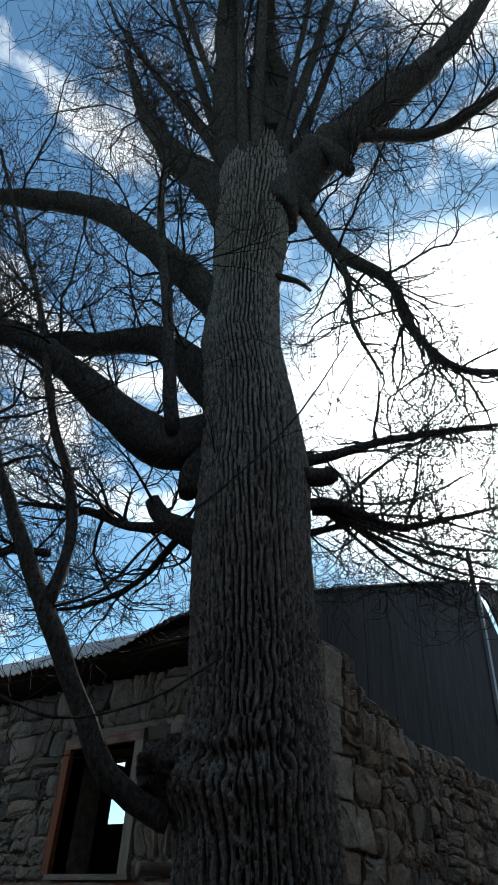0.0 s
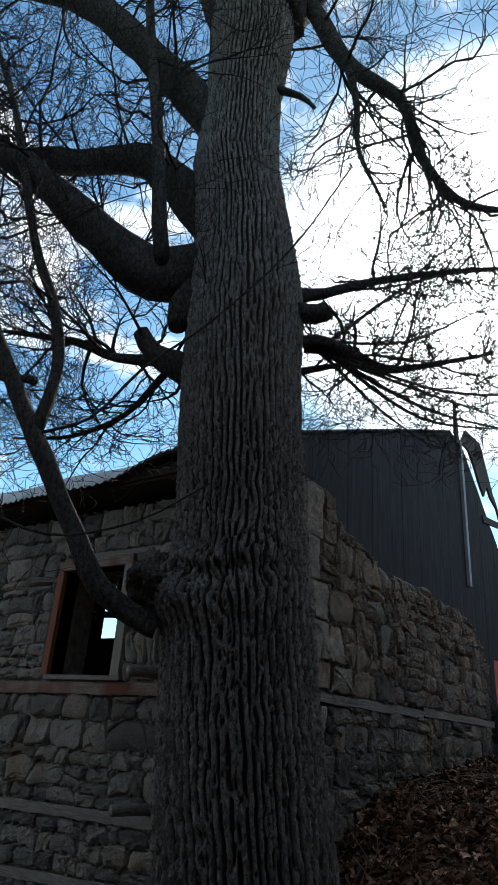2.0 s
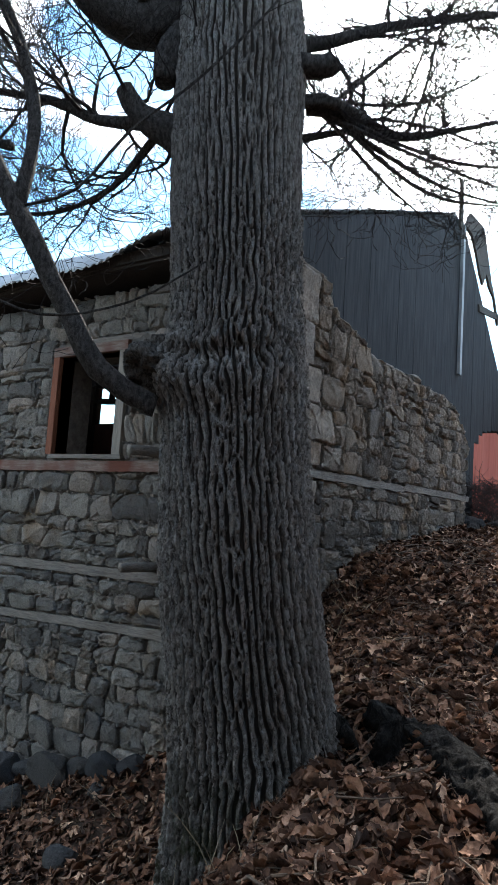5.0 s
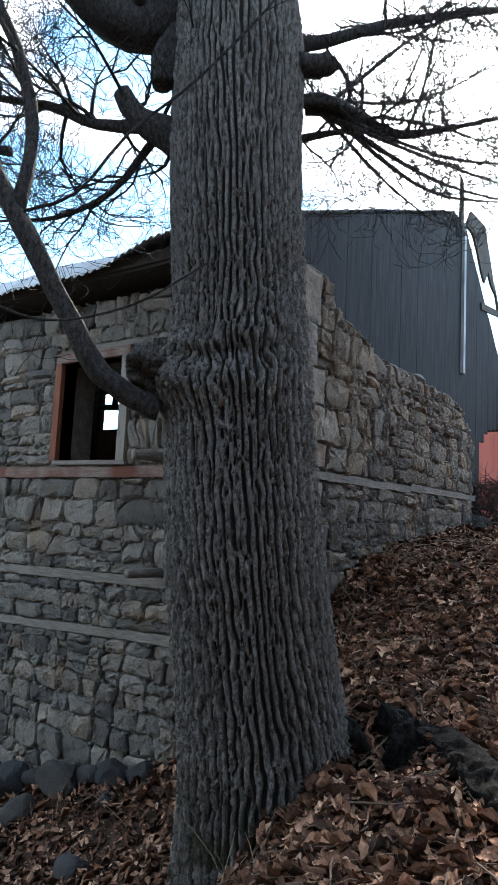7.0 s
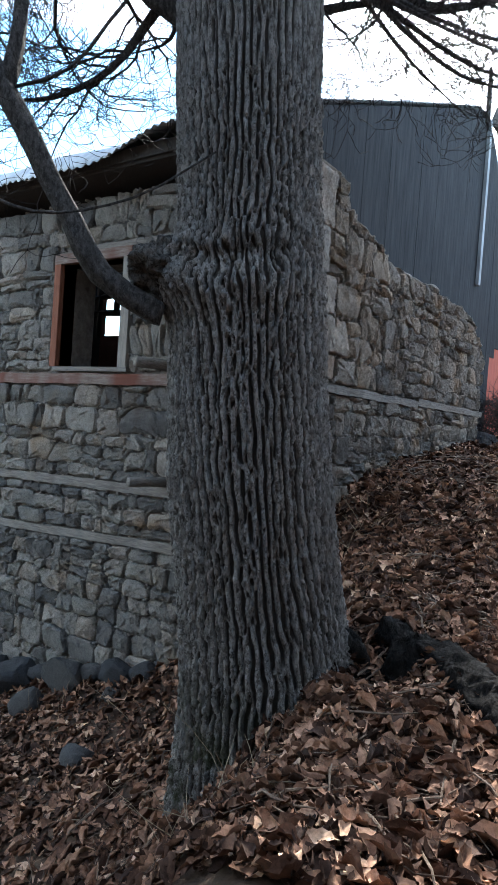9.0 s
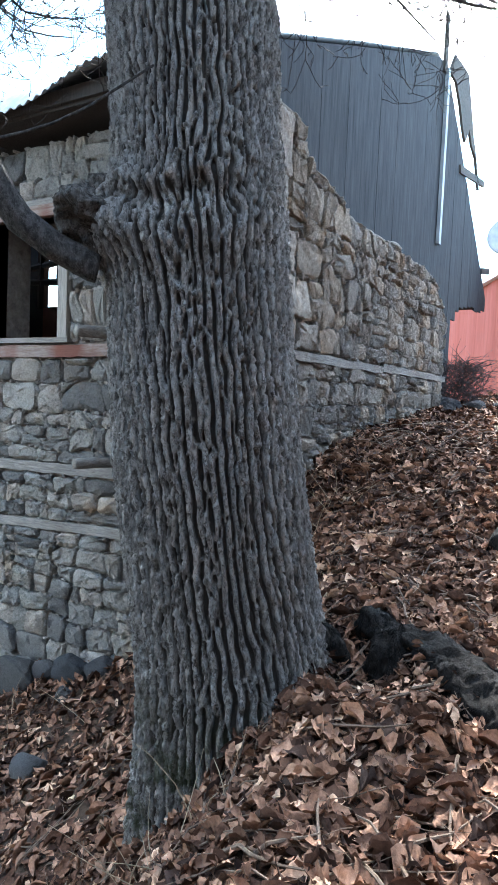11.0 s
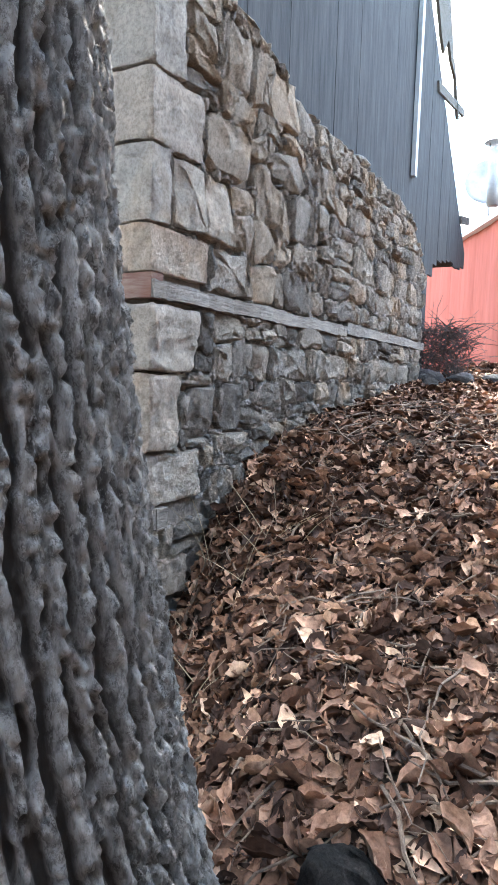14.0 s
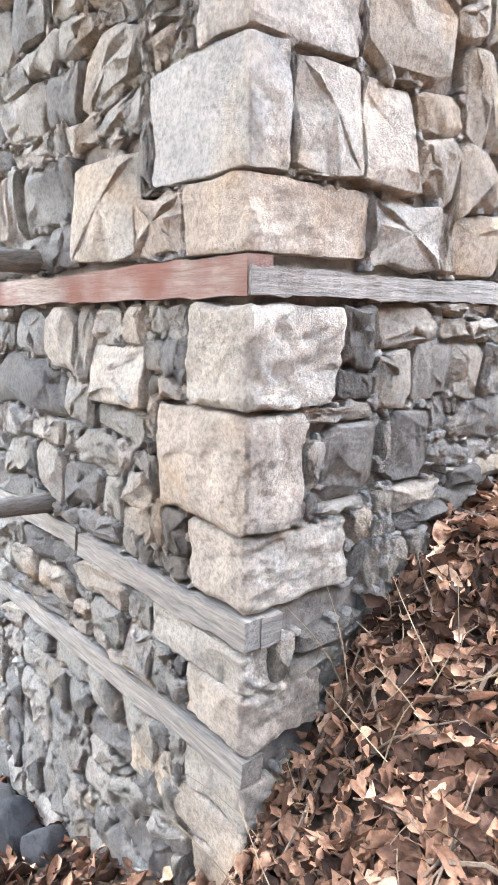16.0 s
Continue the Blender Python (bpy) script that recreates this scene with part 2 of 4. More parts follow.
# ---- builders ----
class Shape:
    """Gathers vertices and faces for one mesh."""

    def __init__(self):
        self.v, self.f = [], []

    def add(self, verts, faces):
        k = len(self.v)
        self.v.extend(tuple(p) for p in verts)
        self.f.extend(tuple(i + k for i in f) for f in faces)
        return self

    def box(self, lo, hi, m=None):
        c = [Vector((x, y, z)) for x in (lo[0], hi[0]) for y in (lo[1], hi[1]) for z in (lo[2], hi[2])]
        if m:
            c = [m @ p for p in c]
        return self.add(c, [(0, 1, 3, 2), (4, 6, 7, 5), (0, 4, 5, 1), (2, 3, 7, 6), (0, 2, 6, 4), (1, 5, 7, 3)])

    def tube(self, pts, radii, sides=6, cap=True, wobble=0.0):
        pts = [Vector(p) for p in pts]
        n = len(pts)
        rings = []
        side = None
        for i, p in enumerate(pts):
            way = (pts[min(i + 1, n - 1)] - pts[max(i - 1, 0)]).normalized()
            if side is None:
                side = way.cross(Vector((0.3, 0.2, 1)) if abs(way.z) < 0.9 else Vector((1, 0.2, 0))).normalized()
            else:
                side = (side - way * side.dot(way)).normalized()
            up = way.cross(side)
            ring = []
            for j in range(sides):
                a = 2 * math.pi * j / sides
                o = side * math.cos(a) + up * math.sin(a)
                k = radii[i] * (1 + wobble * noise.noise(p * 3.1 + o * 1.3)) if wobble else radii[i]
                ring.append(p + o * k)
            rings.append(ring)
        faces = []
        for i in range(n - 1):
            for j in range(sides):
                a, b2 = i * sides + j, i * sides + (j + 1) % sides
                faces.append((a, b2, b2 + sides, a + sides))
        if cap:
            faces.append(tuple(range(sides))[::-1])
            faces.append(tuple((n - 1) * sides + j for j in range(sides)))
        return self.add([q for r in rings for q in r], faces)

    def mesh(self, name, mat, smooth=False):
        me = bpy.data.meshes.new(name)
        me.from_pydata(self.v, [], self.f)
        me.materials.append(mat)
        if smooth:
            me.polygons.foreach_set("use_smooth", [True] * len(me.polygons))
        me.update()
        return me


def part(name, shape, mat, parent=None, label="", smooth=False):
    ob = new(name, shape.mesh(name, mat, smooth))
    if parent:
        ob.parent = parent
    return tagged(ob, label)


def thing(name, label, category, group="", kind=""):
    return tagged(new(name), label, category, group, kind)


def curve_points(ctrl, step=0.12):
    """A smooth line through the control points."""
    c = [Vector(p) for p in ctrl]
    c = [c[0] * 2 - c[1]] + c + [c[-1] * 2 - c[-2]]
    out = []
    for i in range(1, len(c) - 2):
        k = max(2, int((c[i + 1] - c[i]).length / step))
        for j in range(k):
            t = j / k
            a, b, d, e = c[i - 1], c[i], c[i + 1], c[i + 2]
            out.append(0.5 * (2 * b + (d - a) * t + (2 * a - 5 * b + 4 * d - e) * t * t + (3 * b - a - 3 * d + e) * t ** 3))
    out.append(c[-2])
    return out


def interp(x, table):
    return float(np.interp(x, [a for a, _ in table], [b for _, b in table]))


# ---- ground ----
RISE = [(-400, -6), (-40, -1.2), (-8, 0.0), (-5, 0.05), (-2.4, 0.02), (-1.2, 0.22), (-0.75, 0.29), (0.3, 0.48), (0.9, 0.7), (2, 1.0), (5.3, 1.3), (8, 1.5), (12, 1.75), (40, 2.6), (400, 6)]
BANK = [(-400, 1.9), (-6, 1.9), (-3.2, 1.75), (-2, 1.35), (-0.9, 1.2), (-0.5, 1.12), (-0.2, 0.95), (0.14, 0.7), (0.36, 0.47), (0.6, 0.27), (1.0, 0.05), (400, 0.05)]
DROP = [(0, 0), (0.25, 0.12), (1.0, 1.02), (2.0, 1.58), (4.0, 2.2), (8, 2.6), (40, 3.0), (400, 4.0)]


def ground_z(x, y):
    z = interp(y, RISE) - interp(interp(y, BANK) - x, DROP)
    if y > 0.2 and x < 1.0:
        z += 0.10 * min(1, (1.0 - x)) * min(1, (y - 0.2) / 1.0)
    z += 0.20 * min(1, max(0, (y + 1.0) / 0.7)) * min(1, max(0, (0.45 - x) / 0.4)) * min(1, max(0, (1.1 - y) / 0.9))
    z -= 0.16 * math.exp(-((x - 0.55) ** 2 + (y + 2.35) ** 2) / 0.4) + 0.20 * math.exp(-((x - 1.48) ** 2 + (y + 1.55) ** 2) / 0.05) + 0.14 * math.exp(-((x - 1.2) ** 2 + (y + 2.25) ** 2) / 0.12)
    near = math.exp(-(x * x + y * y) / 200)
    return z + near * (0.05 * noise.noise((x * 1.3, y * 1.3, 0)) + 0.02 * noise.noise((x * 5, y * 5, 3)))


def spread(a, b, step, far, grow=1.22):
    mid = list(np.arange(a, b + step / 2, step))
    lo, hi, d = [a], [b], step
    while hi[-1] < far:
        d *= grow
        hi.append(hi[-1] + d)
        lo.append(lo[-1] - d)
    return lo[:0:-1] + mid + hi[1:]


gx, gy = spread(-4.5, 4, 0.1, 400), spread(-7, 9, 0.1, 400)
ground_shape = Shape()
ground_shape.add([(x, y, ground_z(x, y)) for y in gy for x in gx],
                 [(j * len(gx) + i, j * len(gx) + i + 1, (j + 1) * len(gx) + i + 1, (j + 1) * len(gx) + i) for j in range(len(gy) - 1) for i in range(len(gx) - 1)])
ground = part("ground", ground_shape, SOIL, smooth=True)
tagged(ground, "sloping bank of dark soil under fallen leaves", "ground", kind="structure")

# ---- house: stone walls ----
THICK = 0.5
LEFT_END, RIGHT_END, ROOM_BACK = -9.6, 5.15, 5.15
WIN_L, WIN_R, WIN_B, WIN_T = -3.26, -2.26, 1.93, 3.08   # opening of the window in the long wall


def plate(poly, z0, z1):
    """An upright prism over a plan outline."""
    s = Shape()
    k = len(poly)
    s.add([(x, y, z0) for x, y in poly] + [(x, y, z1) for x, y in poly],
          [tuple(range(k))[::-1], tuple(range(k, 2 * k))] + [(i, (i + 1) % k, (i + 1) % k + k, i + k) for i in range(k)])
    return s


core = Shape()
IN = 0.03
core.box((WIN_R, IN, -2.2), (-IN, THICK, 3.75))
core.box((LEFT_END, IN, -2.6), (WIN_L, THICK, 3.75))
core.box((WIN_L, IN, -2.6), (WIN_R, THICK, WIN_B))
core.box((WIN_L, IN, WIN_T), (WIN_R, THICK, 3.75))
wall_left = part("wall_south", core, MORTAR)
tagged(wall_left, "grey rubble stone wall with mud mortar and timber bands", "wall", kind="structure")

TOP = [(-1, 3.72), (0.0, 3.7), (0.35, 3.48), (0.7, 3.42), (1.3, 3.26), (1.8, 3.2), (3.4, 3.24), (4.2, 3.2), (4.75, 3.05), (5.15, 2.7)]
core = Shape()
ys = [THICK] + [0.9, 1.3, 1.8, 2.5, 3.4, 4.2, 4.75, RIGHT_END]
for a, b in zip(ys, ys[1:]):
    za, zb = interp(a, TOP) - 0.1, interp(b, TOP) - 0.1
    core.add([(-IN, a, -2), (-THICK, a, -2), (-THICK, b, -2), (-IN, b, -2), (-IN, a, za), (-THICK, a, za), (-THICK, b, zb), (-IN, b, zb)],
             [(0, 3, 2, 1), (4, 5, 6, 7), (0, 1, 5, 4), (1, 2, 6, 5), (2, 3, 7, 6), (3, 0, 4, 7)])
wall_right = part("wall_east", core, MORTAR)
tagged(wall_right, "ruined rubble stone wall with broken top and timber band", "wall", kind="structure")

# inner faces and back of the room
OPEN_L, OPEN_R, OPEN_B, OPEN_T = -8.5, -7.0, 3.16, 4.35
room = Shape()
room.box((LEFT_END, ROOM_BACK, -1), (OPEN_L, ROOM_BACK + 0.3, 4.9))
room.box((OPEN_R, ROOM_BACK, -1), (-THICK, ROOM_BACK + 0.3, 4.9))
room.box((OPEN_L, ROOM_BACK, -1), (OPEN_R, ROOM_BACK + 0.3, OPEN_B))
room.box((OPEN_L, ROOM_BACK, OPEN_T), (OPEN_R, ROOM_BACK + 0.3, 4.9))
room.box((LEFT_END - 0.3, 0, -2.6), (LEFT_END, ROOM_BACK + 0.3, 4.9))
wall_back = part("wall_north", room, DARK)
tagged(wall_back, "near-black inner wall with a window gap to the sky", "wall", kind="structure")
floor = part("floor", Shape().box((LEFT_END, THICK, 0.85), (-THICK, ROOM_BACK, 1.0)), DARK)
tagged(floor, "dark earthen floor inside the house", "floor", kind="structure")

# ---- roof ----
EAVE_Y = -0.32
ROOF = [(-0.32, 4.08), (0.4, 4.40), (2.4, 5.26), (5.2, 6.44), (5.7, 6.40), (6.3, 5.92), (9.3, 3.52)]
roof = thing("roof", "mono-pitched rusty corrugated tin roof over dark boards", "roof", kind="structure")
s = Shape()
xs = np.arange(LEFT_END - 0.3, -0.30, 0.022)
rows_y = [(EAVE_Y - 0.12, 0), (EAVE_Y + 0.1, 0), (0.4, 0), (2.4, 0), (5.2, 0), (5.6, 0)]
grid = []
for y, _ in rows_y:
    for x in xs:
        ragged = 0.09 * noise.noise((x * 1.1, 0, 5)) if y < 0 else 0
        bent = (-0.20 - 0.06 * noise.noise((x * 1.7, 4, 4))) * min(1.0, max(0.25, (-1.2 - x) / 1.4)) if y < -0.3 else 0.0
        grid.append((x, y + ragged, interp(max(y, -0.32), ROOF) + 0.05 + bent + 0.016 * math.sin(x * 2 * math.pi / 0.11) + 0.04 * noise.noise((x * 0.8, y, 1))))
nx = len(xs)
s.add(grid, [(j * nx + i, j * nx + i + 1, (j + 1) * nx + i + 1, (j + 1) * nx + i) for j in range(len(rows_y) - 1) for i in range(nx - 1)])
roof_tin = part("roof_sheet", s, TIN, roof, "corrugated grey tin sheet", True)
mod = roof_tin.modifiers.new("gauge", "SOLIDIFY")
mod.thickness = 0.004
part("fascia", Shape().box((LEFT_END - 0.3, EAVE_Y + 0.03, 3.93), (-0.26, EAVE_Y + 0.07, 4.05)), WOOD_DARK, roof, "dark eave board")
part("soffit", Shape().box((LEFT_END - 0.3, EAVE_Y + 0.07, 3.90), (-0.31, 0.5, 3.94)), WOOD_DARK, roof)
s = Shape()
lining = [(EAVE_Y + 0.08, 3.98), (0.4, 4.28), (2.4, 5.14), (5.2, 6.32), (5.7, 6.28), (6.3, 5.80), (9.3, 3.42)]
for (a, za), (b, zb) in zip(lining, lining[1:]):
    s.add([(x, y, z + k) for x in (LEFT_END - 0.3, -0.32) for y, z in ((a, za), (b, zb)) for k in (0, 0.05)],
          [(0, 1, 3, 2), (4, 6, 7, 5), (0, 4, 5, 1), (2, 3, 7, 6), (0, 2, 6, 4), (1, 5, 7, 3)])
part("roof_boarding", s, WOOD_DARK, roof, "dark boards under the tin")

# gable cladding of dark upright boards, ragged below and along the far slope
gable = thing("gable_cladding", "tall dark tarred board gable above the ruined stone wall", "gable", kind="structure")
rng = random.Random(4)
y = 0.05
while y < 9.1:
    w = rng.uniform(0.22, 0.34)
    y2 = min(y + w - 0.002, 9.28)
    # past the wall end, dark boards run to the ground to stand for shade
    low = 3.0 if y < 5.15 else np.interp(y, [5.15, 6.5, 6.6, 9.3], [1.1, 1.15, 3.03, 3.44])
    if y < 0.5:
        low = 3.6
    low += rng.uniform(-0.06, 0.06)
    xo = -0.27 + rng.uniform(-0.002, 0.002)
    za, zb = interp(y, ROOF), interp(y2, ROOF)
    b = Shape()
    b.add([(xx, yy, zz) for xx in (xo - 0.03, xo) for yy, zz in ((y, low), (y2, low), (y2, zb), (y, za))],
          [(0, 1, 2, 3), (4, 7, 6, 5), (0, 4, 5, 1), (1, 5, 6, 2), (2, 6, 7, 3), (3, 7, 4, 0)])
    part("board", b, TAR, gable)
    y += w
part("batten", Shape().box((-0.26, 5.44, 3.85), (-0.21, 5.54, 6.38)), PIPE, gable, "tall pale upright batten")

# far end of the house beyond the ruined wall, recess shade put into its colour
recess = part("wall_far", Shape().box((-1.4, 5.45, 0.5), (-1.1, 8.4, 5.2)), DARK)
tagged(recess, "near-black wall standing for the shaded recess behind the ruined corner", "wall", kind="structure")

# unseen walls behind and right of the walk, added to block sky light
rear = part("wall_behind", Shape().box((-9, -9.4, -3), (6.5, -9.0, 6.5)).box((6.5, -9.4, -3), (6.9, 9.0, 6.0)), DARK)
tagged(rear, "unseen plain dark walls added behind and beside the path to block sky light", "wall", kind="structure")

# ---- red shed beyond ----
shed = thing("red_shed", "small red corrugated sheet shed with pale flat roof", "shed")
A, B = Vector((1.02, 8.6, 0)), Vector((-5.5, 20.5, 0))
way = (B - A).normalized()
inward = Vector((-way.y, way.x, 0))
if inward.x < 0:
    inward = -inward
length = (B - A).length
s = Shape()
n_rib = int(length / 0.04)
pts = []
for i in range(n_rib + 1):
    d = length * i / n_rib
    off = 0.025 * max(0.0, math.sin(d * 2 * math.pi / 1.5)) ** 0.6
    p = A + way * d - inward * off
    pts.append(p)
s.add([(p.x, p.y, 1.1) for p in pts] + [(p.x, p.y, 4.38) for p in pts], [(i, i + 1, n_rib + 2 + i, n_rib + 1 + i) for i in range(n_rib)])
part("wall", s, RED, shed, "red painted profiled sheet wall")
back = Vector((-0.03, 1.0, 0))
q = [A, B, B + back * 3, A + back * 5]
roof_plan = [(p.x, p.y) for p in (A - way * 0.15 - inward * 0.15, B - inward * 0.15, q[2], q[3] + Vector((0.1, 0, 0)))]
part("roof", plate(roof_plan, 4.385, 4.46), PALE, shed, "pale flat roof sheet")
part("rear_wall", plate([(p.x, p.y) for p in (A + inward * 0.08, B + inward * 0.08, q[2], q[3])], 1.0, 4.37), RED, shed)

part("eave", Shape().add([(A.x + 0.02, A.y - 0.1, 4.2), (A.x + 0.6, A.y + 0.6, 3.1), (A.x + 0.6, A.y + 3.0, 3.1), (A.x + 0.02, A.y + 3.0, 4.2), (A.x + 0.02, A.y - 0.1, 4.12), (A.x + 0.6, A.y + 0.6, 3.02), (A.x + 0.6, A.y + 3.0, 3.02), (A.x + 0.02, A.y + 3.0, 4.12)],
     [(0, 1, 2, 3), (7, 6, 5, 4), (0, 4, 5, 1), (1, 5, 6, 2), (2, 6, 7, 3), (3, 7, 4, 0)]), TAR, shed, "dark sloping eave")

# what shows beyond the shed: a white-walled outbuilding, a fence and a bare hill
outbuilding = thing("far_outbuilding", "low white-walled outbuilding with grey roof behind the shed", "building")
part("wall", Shape().box((0.9, 24.0, 1.2), (6.0, 28.0, 3.9)), PALE, outbuilding)
part("roof", Shape().box((0.7, 23.7, 3.9), (6.2, 28.3, 4.1)), PIPE, outbuilding)
far_fence = thing("far_fence", "grey weathered board fence beyond the shed", "fence")
for i in range(26):
    part("picket", Shape().box((0.6 + i * 0.2, 20.0, 1.3), (0.77 + i * 0.2, 20.03, 2.75 + 0.08 * noise.noise((i * 1.7, 0, 0)))), WOOD_GREY_Z, far_fence)
hx, hy = np.arange(-16, 121, 4.0), np.arange(90, 220, 6.0)
hill_shape = Shape()
hill_shape.add([(x, y, 2.0 + 34 * min(1, max(0, (x + 14) / 30)) * min(1, max(0, (y - 92) / 60)) + 3.5 * noise.noise((x * 0.06, y * 0.06, 2)) * min(1, max(0, (y - 92) / 20))) for y in hy for x in hx],
               [(j * len(hx) + i, j * len(hx) + i + 1, (j + 1) * len(hx) + i + 1, (j + 1) * len(hx) + i) for j in range(len(hy) - 1) for i in range(len(hx) - 1)])
hill = part("hill", hill_shape, SOIL, smooth=True)
tagged(hill, "bare brown hillside far behind the sheds", "hill", kind="structure")

dish = thing("satellite_dish", "pale round satellite dish on the shed roof", "satellite dish")
dc = Vector((-0.12, 10.4, 5.08))
face = Vector((0.1, -1, 0.25)).normalized()
rot = face.to_track_quat("Z", "Y").to_matrix()
s = Shape()
ring_n, rad_n = 28, 5
dv = [dc]
for i in range(1, rad_n + 1):
    for j in range(ring_n):
        a = 2 * math.pi * j / ring_n
        r = 0.43 * i / rad_n
        dv.append(dc + rot @ Vector((r * math.cos(a), r * math.sin(a), 0.35 * r * r)))
df = [(0, 1 + j, 1 + (j + 1) % ring_n) for j in range(ring_n)]
for i in range(rad_n - 1):
    for j in range(ring_n):
        a, b = 1 + i * ring_n + j, 1 + i * ring_n + (j + 1) % ring_n
        df.append((a, a + ring_n, b + ring_n, b))
s.add(dv, df)
dish_bowl = part("bowl", s, PIPE, dish, smooth=True)
mod = dish_bowl.modifiers.new("gauge", "SOLIDIFY")
mod.thickness = 0.015
part("mast", Shape().tube([(dc.x, dc.y + 0.1, 4.46), (dc.x, dc.y + 0.1, 5.05)], [0.03, 0.03], 10), PIPE, dish)
for px, py, z1, r in ((0.08, 9.6, 5.40, 0.12), (0.76, 8.95, 4.72, 0.08)):
    flue = thing("chimney_pipe", "grey sheet metal chimney pipe with a small cowl", "chimney", "shed chimney pipes")
    part("pipe", Shape().tube([(px, py, 4.46), (px, py, z1)], [r, r], 14), PIPE, flue, smooth=True)
    part("cowl", Shape().tube([(px, py, z1 + 0.1), (px, py, z1 + 0.12), (px, py, z1 + 0.2)], [r * 1.7, r * 1.6, 0.02], 14), PIPE, flue)
    for k in (-1, 1):
        part("bracket", Shape().box((px + k * r * 0.9 - 0.01, py - 0.01, z1 - 0.03), (px + k * r * 0.9 + 0.01, py + 0.01, z1 + 0.11)), PIPE, flue)

# ---- window of the house ----
window = thing("window_1", "open window with weathered frame and no panes", "window", kind="structure")
part("jamb", Shape().box((WIN_L - 0.1, -0.03, WIN_B), (WIN_L, 0.2, WIN_T)), WOOD_RED_Z, window, "red-brown upright jamb")
part("jamb", Shape().box((WIN_R, -0.03, WIN_B), (WIN_R + 0.12, 0.2, WIN_T)), WOOD_GREY_Z, window, "bare grey upright jamb")
part("lintel", Shape().box((WIN_L - 0.1, -0.035, WIN_T), (WIN_R + 0.12, 0.2, WIN_T + 0.11)), WOOD_RUST, window)
part("lintel", Shape().box((WIN_L + 0.25, -0.02, WIN_T + 0.114), (WIN_R + 0.5, 0.2, WIN_T + 0.17)), WOOD_GREY, window)
part("window_sill", Shape().box((WIN_L - 0.02, -0.05, WIN_B - 0.05), (WIN_R + 0.16, 0.3, WIN_B - 0.002)), WOOD_GREY, window)
panel = part("door_panel", Shape().box((-8.15, 5.0, 1.0), (-6.9, 5.06, 3.12)), BROWN)
tagged(panel, "brown painted board leaning at the inner wall", "board")
for (x0, z0), (x1, z1) in (((-8.7, 3.68), (-6.8, 3.58)), ((-8.25, 3.1), (-8.22, 4.5)), ((-8.2, 4.2), (-7.0, 3.85)), ((-8.6, 3.95), (-6.9, 4.12)), ((-7.75, 3.6), (-7.7, 4.4))):
    bar = part("inner_beam", Shape().tube([(x0, 5.05, z0), (x1, 5.05, z1)], [0.07, 0.07], 6), WOOD_DARK)
    tagged(bar, "dark timber across the gap in the inner wall", "beam", "inner beams")

# ---- timber bands in the masonry ----
def slanted(x0, z0, x1, z1, h, y0, y1, parts=1):
    s = Shape()
    n = 110
    v, f = [], []
    for i in range(n + 1):
        t = i / n
        x, z = x0 + (x1 - x0) * t, z0 + (z1 - z0) * t
        for yy, zz in ((y0, z), (y1, z), (y1, z + h), (y0, z + h)):
            j = 0.013
            v.append((x, yy + j * (noise.noise((x * 3, zz * 9, 1)) + 0.6 * noise.noise((x * 13, zz * 30, 1))), zz + j * (noise.noise((x * 4, zz * 5, 7)) + 0.7 * noise.noise((x * 15, zz * 30, 7)))))
        if i:
            a = 4 * (i - 1)
            f += [(a + k, a + (k + 1) % 4, a + 4 + (k + 1) % 4, a + 4 + k) for k in range(4)]
    f += [(0, 1, 2, 3), tuple(4 * n + k for k in (3, 2, 1, 0))]
    return s.add(v, f)


def timber(shape, mat, label):
    ob = part("timber_band", shape, mat)
    return tagged(ob, label, "beam", "timber bands in the stone walls")


timber(slanted(-9.6, 1.68, 0.03, 1.765, 0.115, -0.035, 0.06), WOOD_RUST, "red oxide stained timber band under the window")
timber(slanted(-1.16, 0.645, 0.03, 0.665, 0.10, -0.03, 0.06), WOOD_GREY, "split grey timber band set in the stone wall")
timber(slanted(-9.6, 0.46, -1.2, 0.655, 0.10, -0.02, 0.06), WOOD_GREY, "split grey timber band set in the stone wall")
timber(slanted(-9.6, -0.25, 0.02, 0.18, 0.09, -0.03, 0.06), WOOD_GREY, "weathered low timber band set in the stone wall")


def along_y(y0, y1, z0, z1, x0, x1):
    s = Shape()
    n = 80
    v, f = [], []
    for i in range(n + 1):
        y = y0 + (y1 - y0) * i / n
        for xx, zz in ((x0, z0), (x1, z0), (x1, z1), (x0, z1)):
            v.append((xx + 0.014 * noise.noise((y * 2, zz * 9, 3)) + 0.010 * noise.noise((y * 14, zz * 30, 3)), y, zz + 0.014 * noise.noise((y * 2.3, zz * 5, 9)) + 0.010 * noise.noise((y * 16, zz * 30, 9))))
        if i:
            a = 4 * (i - 1)
            f += [(a + k, a + 4 + k, a + 4 + (k + 1) % 4, a + (k + 1) % 4) for k in range(4)]
    f += [(3, 2, 1, 0), tuple(4 * n + k for k in range(4))]
    return s.add(v, f)


timber(along_y(-0.03, 2.6, 1.765, 1.845, -0.08, 0.045), WOOD_GREY_Y, "long pale grey timber band in the ruined wall")
timber(along_y(2.61, 5.3, 1.79, 1.875, -0.08, 0.04), WOOD_GREY_Y, "long pale grey timber band in the ruined wall")
timber(along_y(0.035, 0.12, 0.655, 0.765, -0.08, 0.035), WOOD_GREY_Y, "sawn end of a timber tie at the corner")
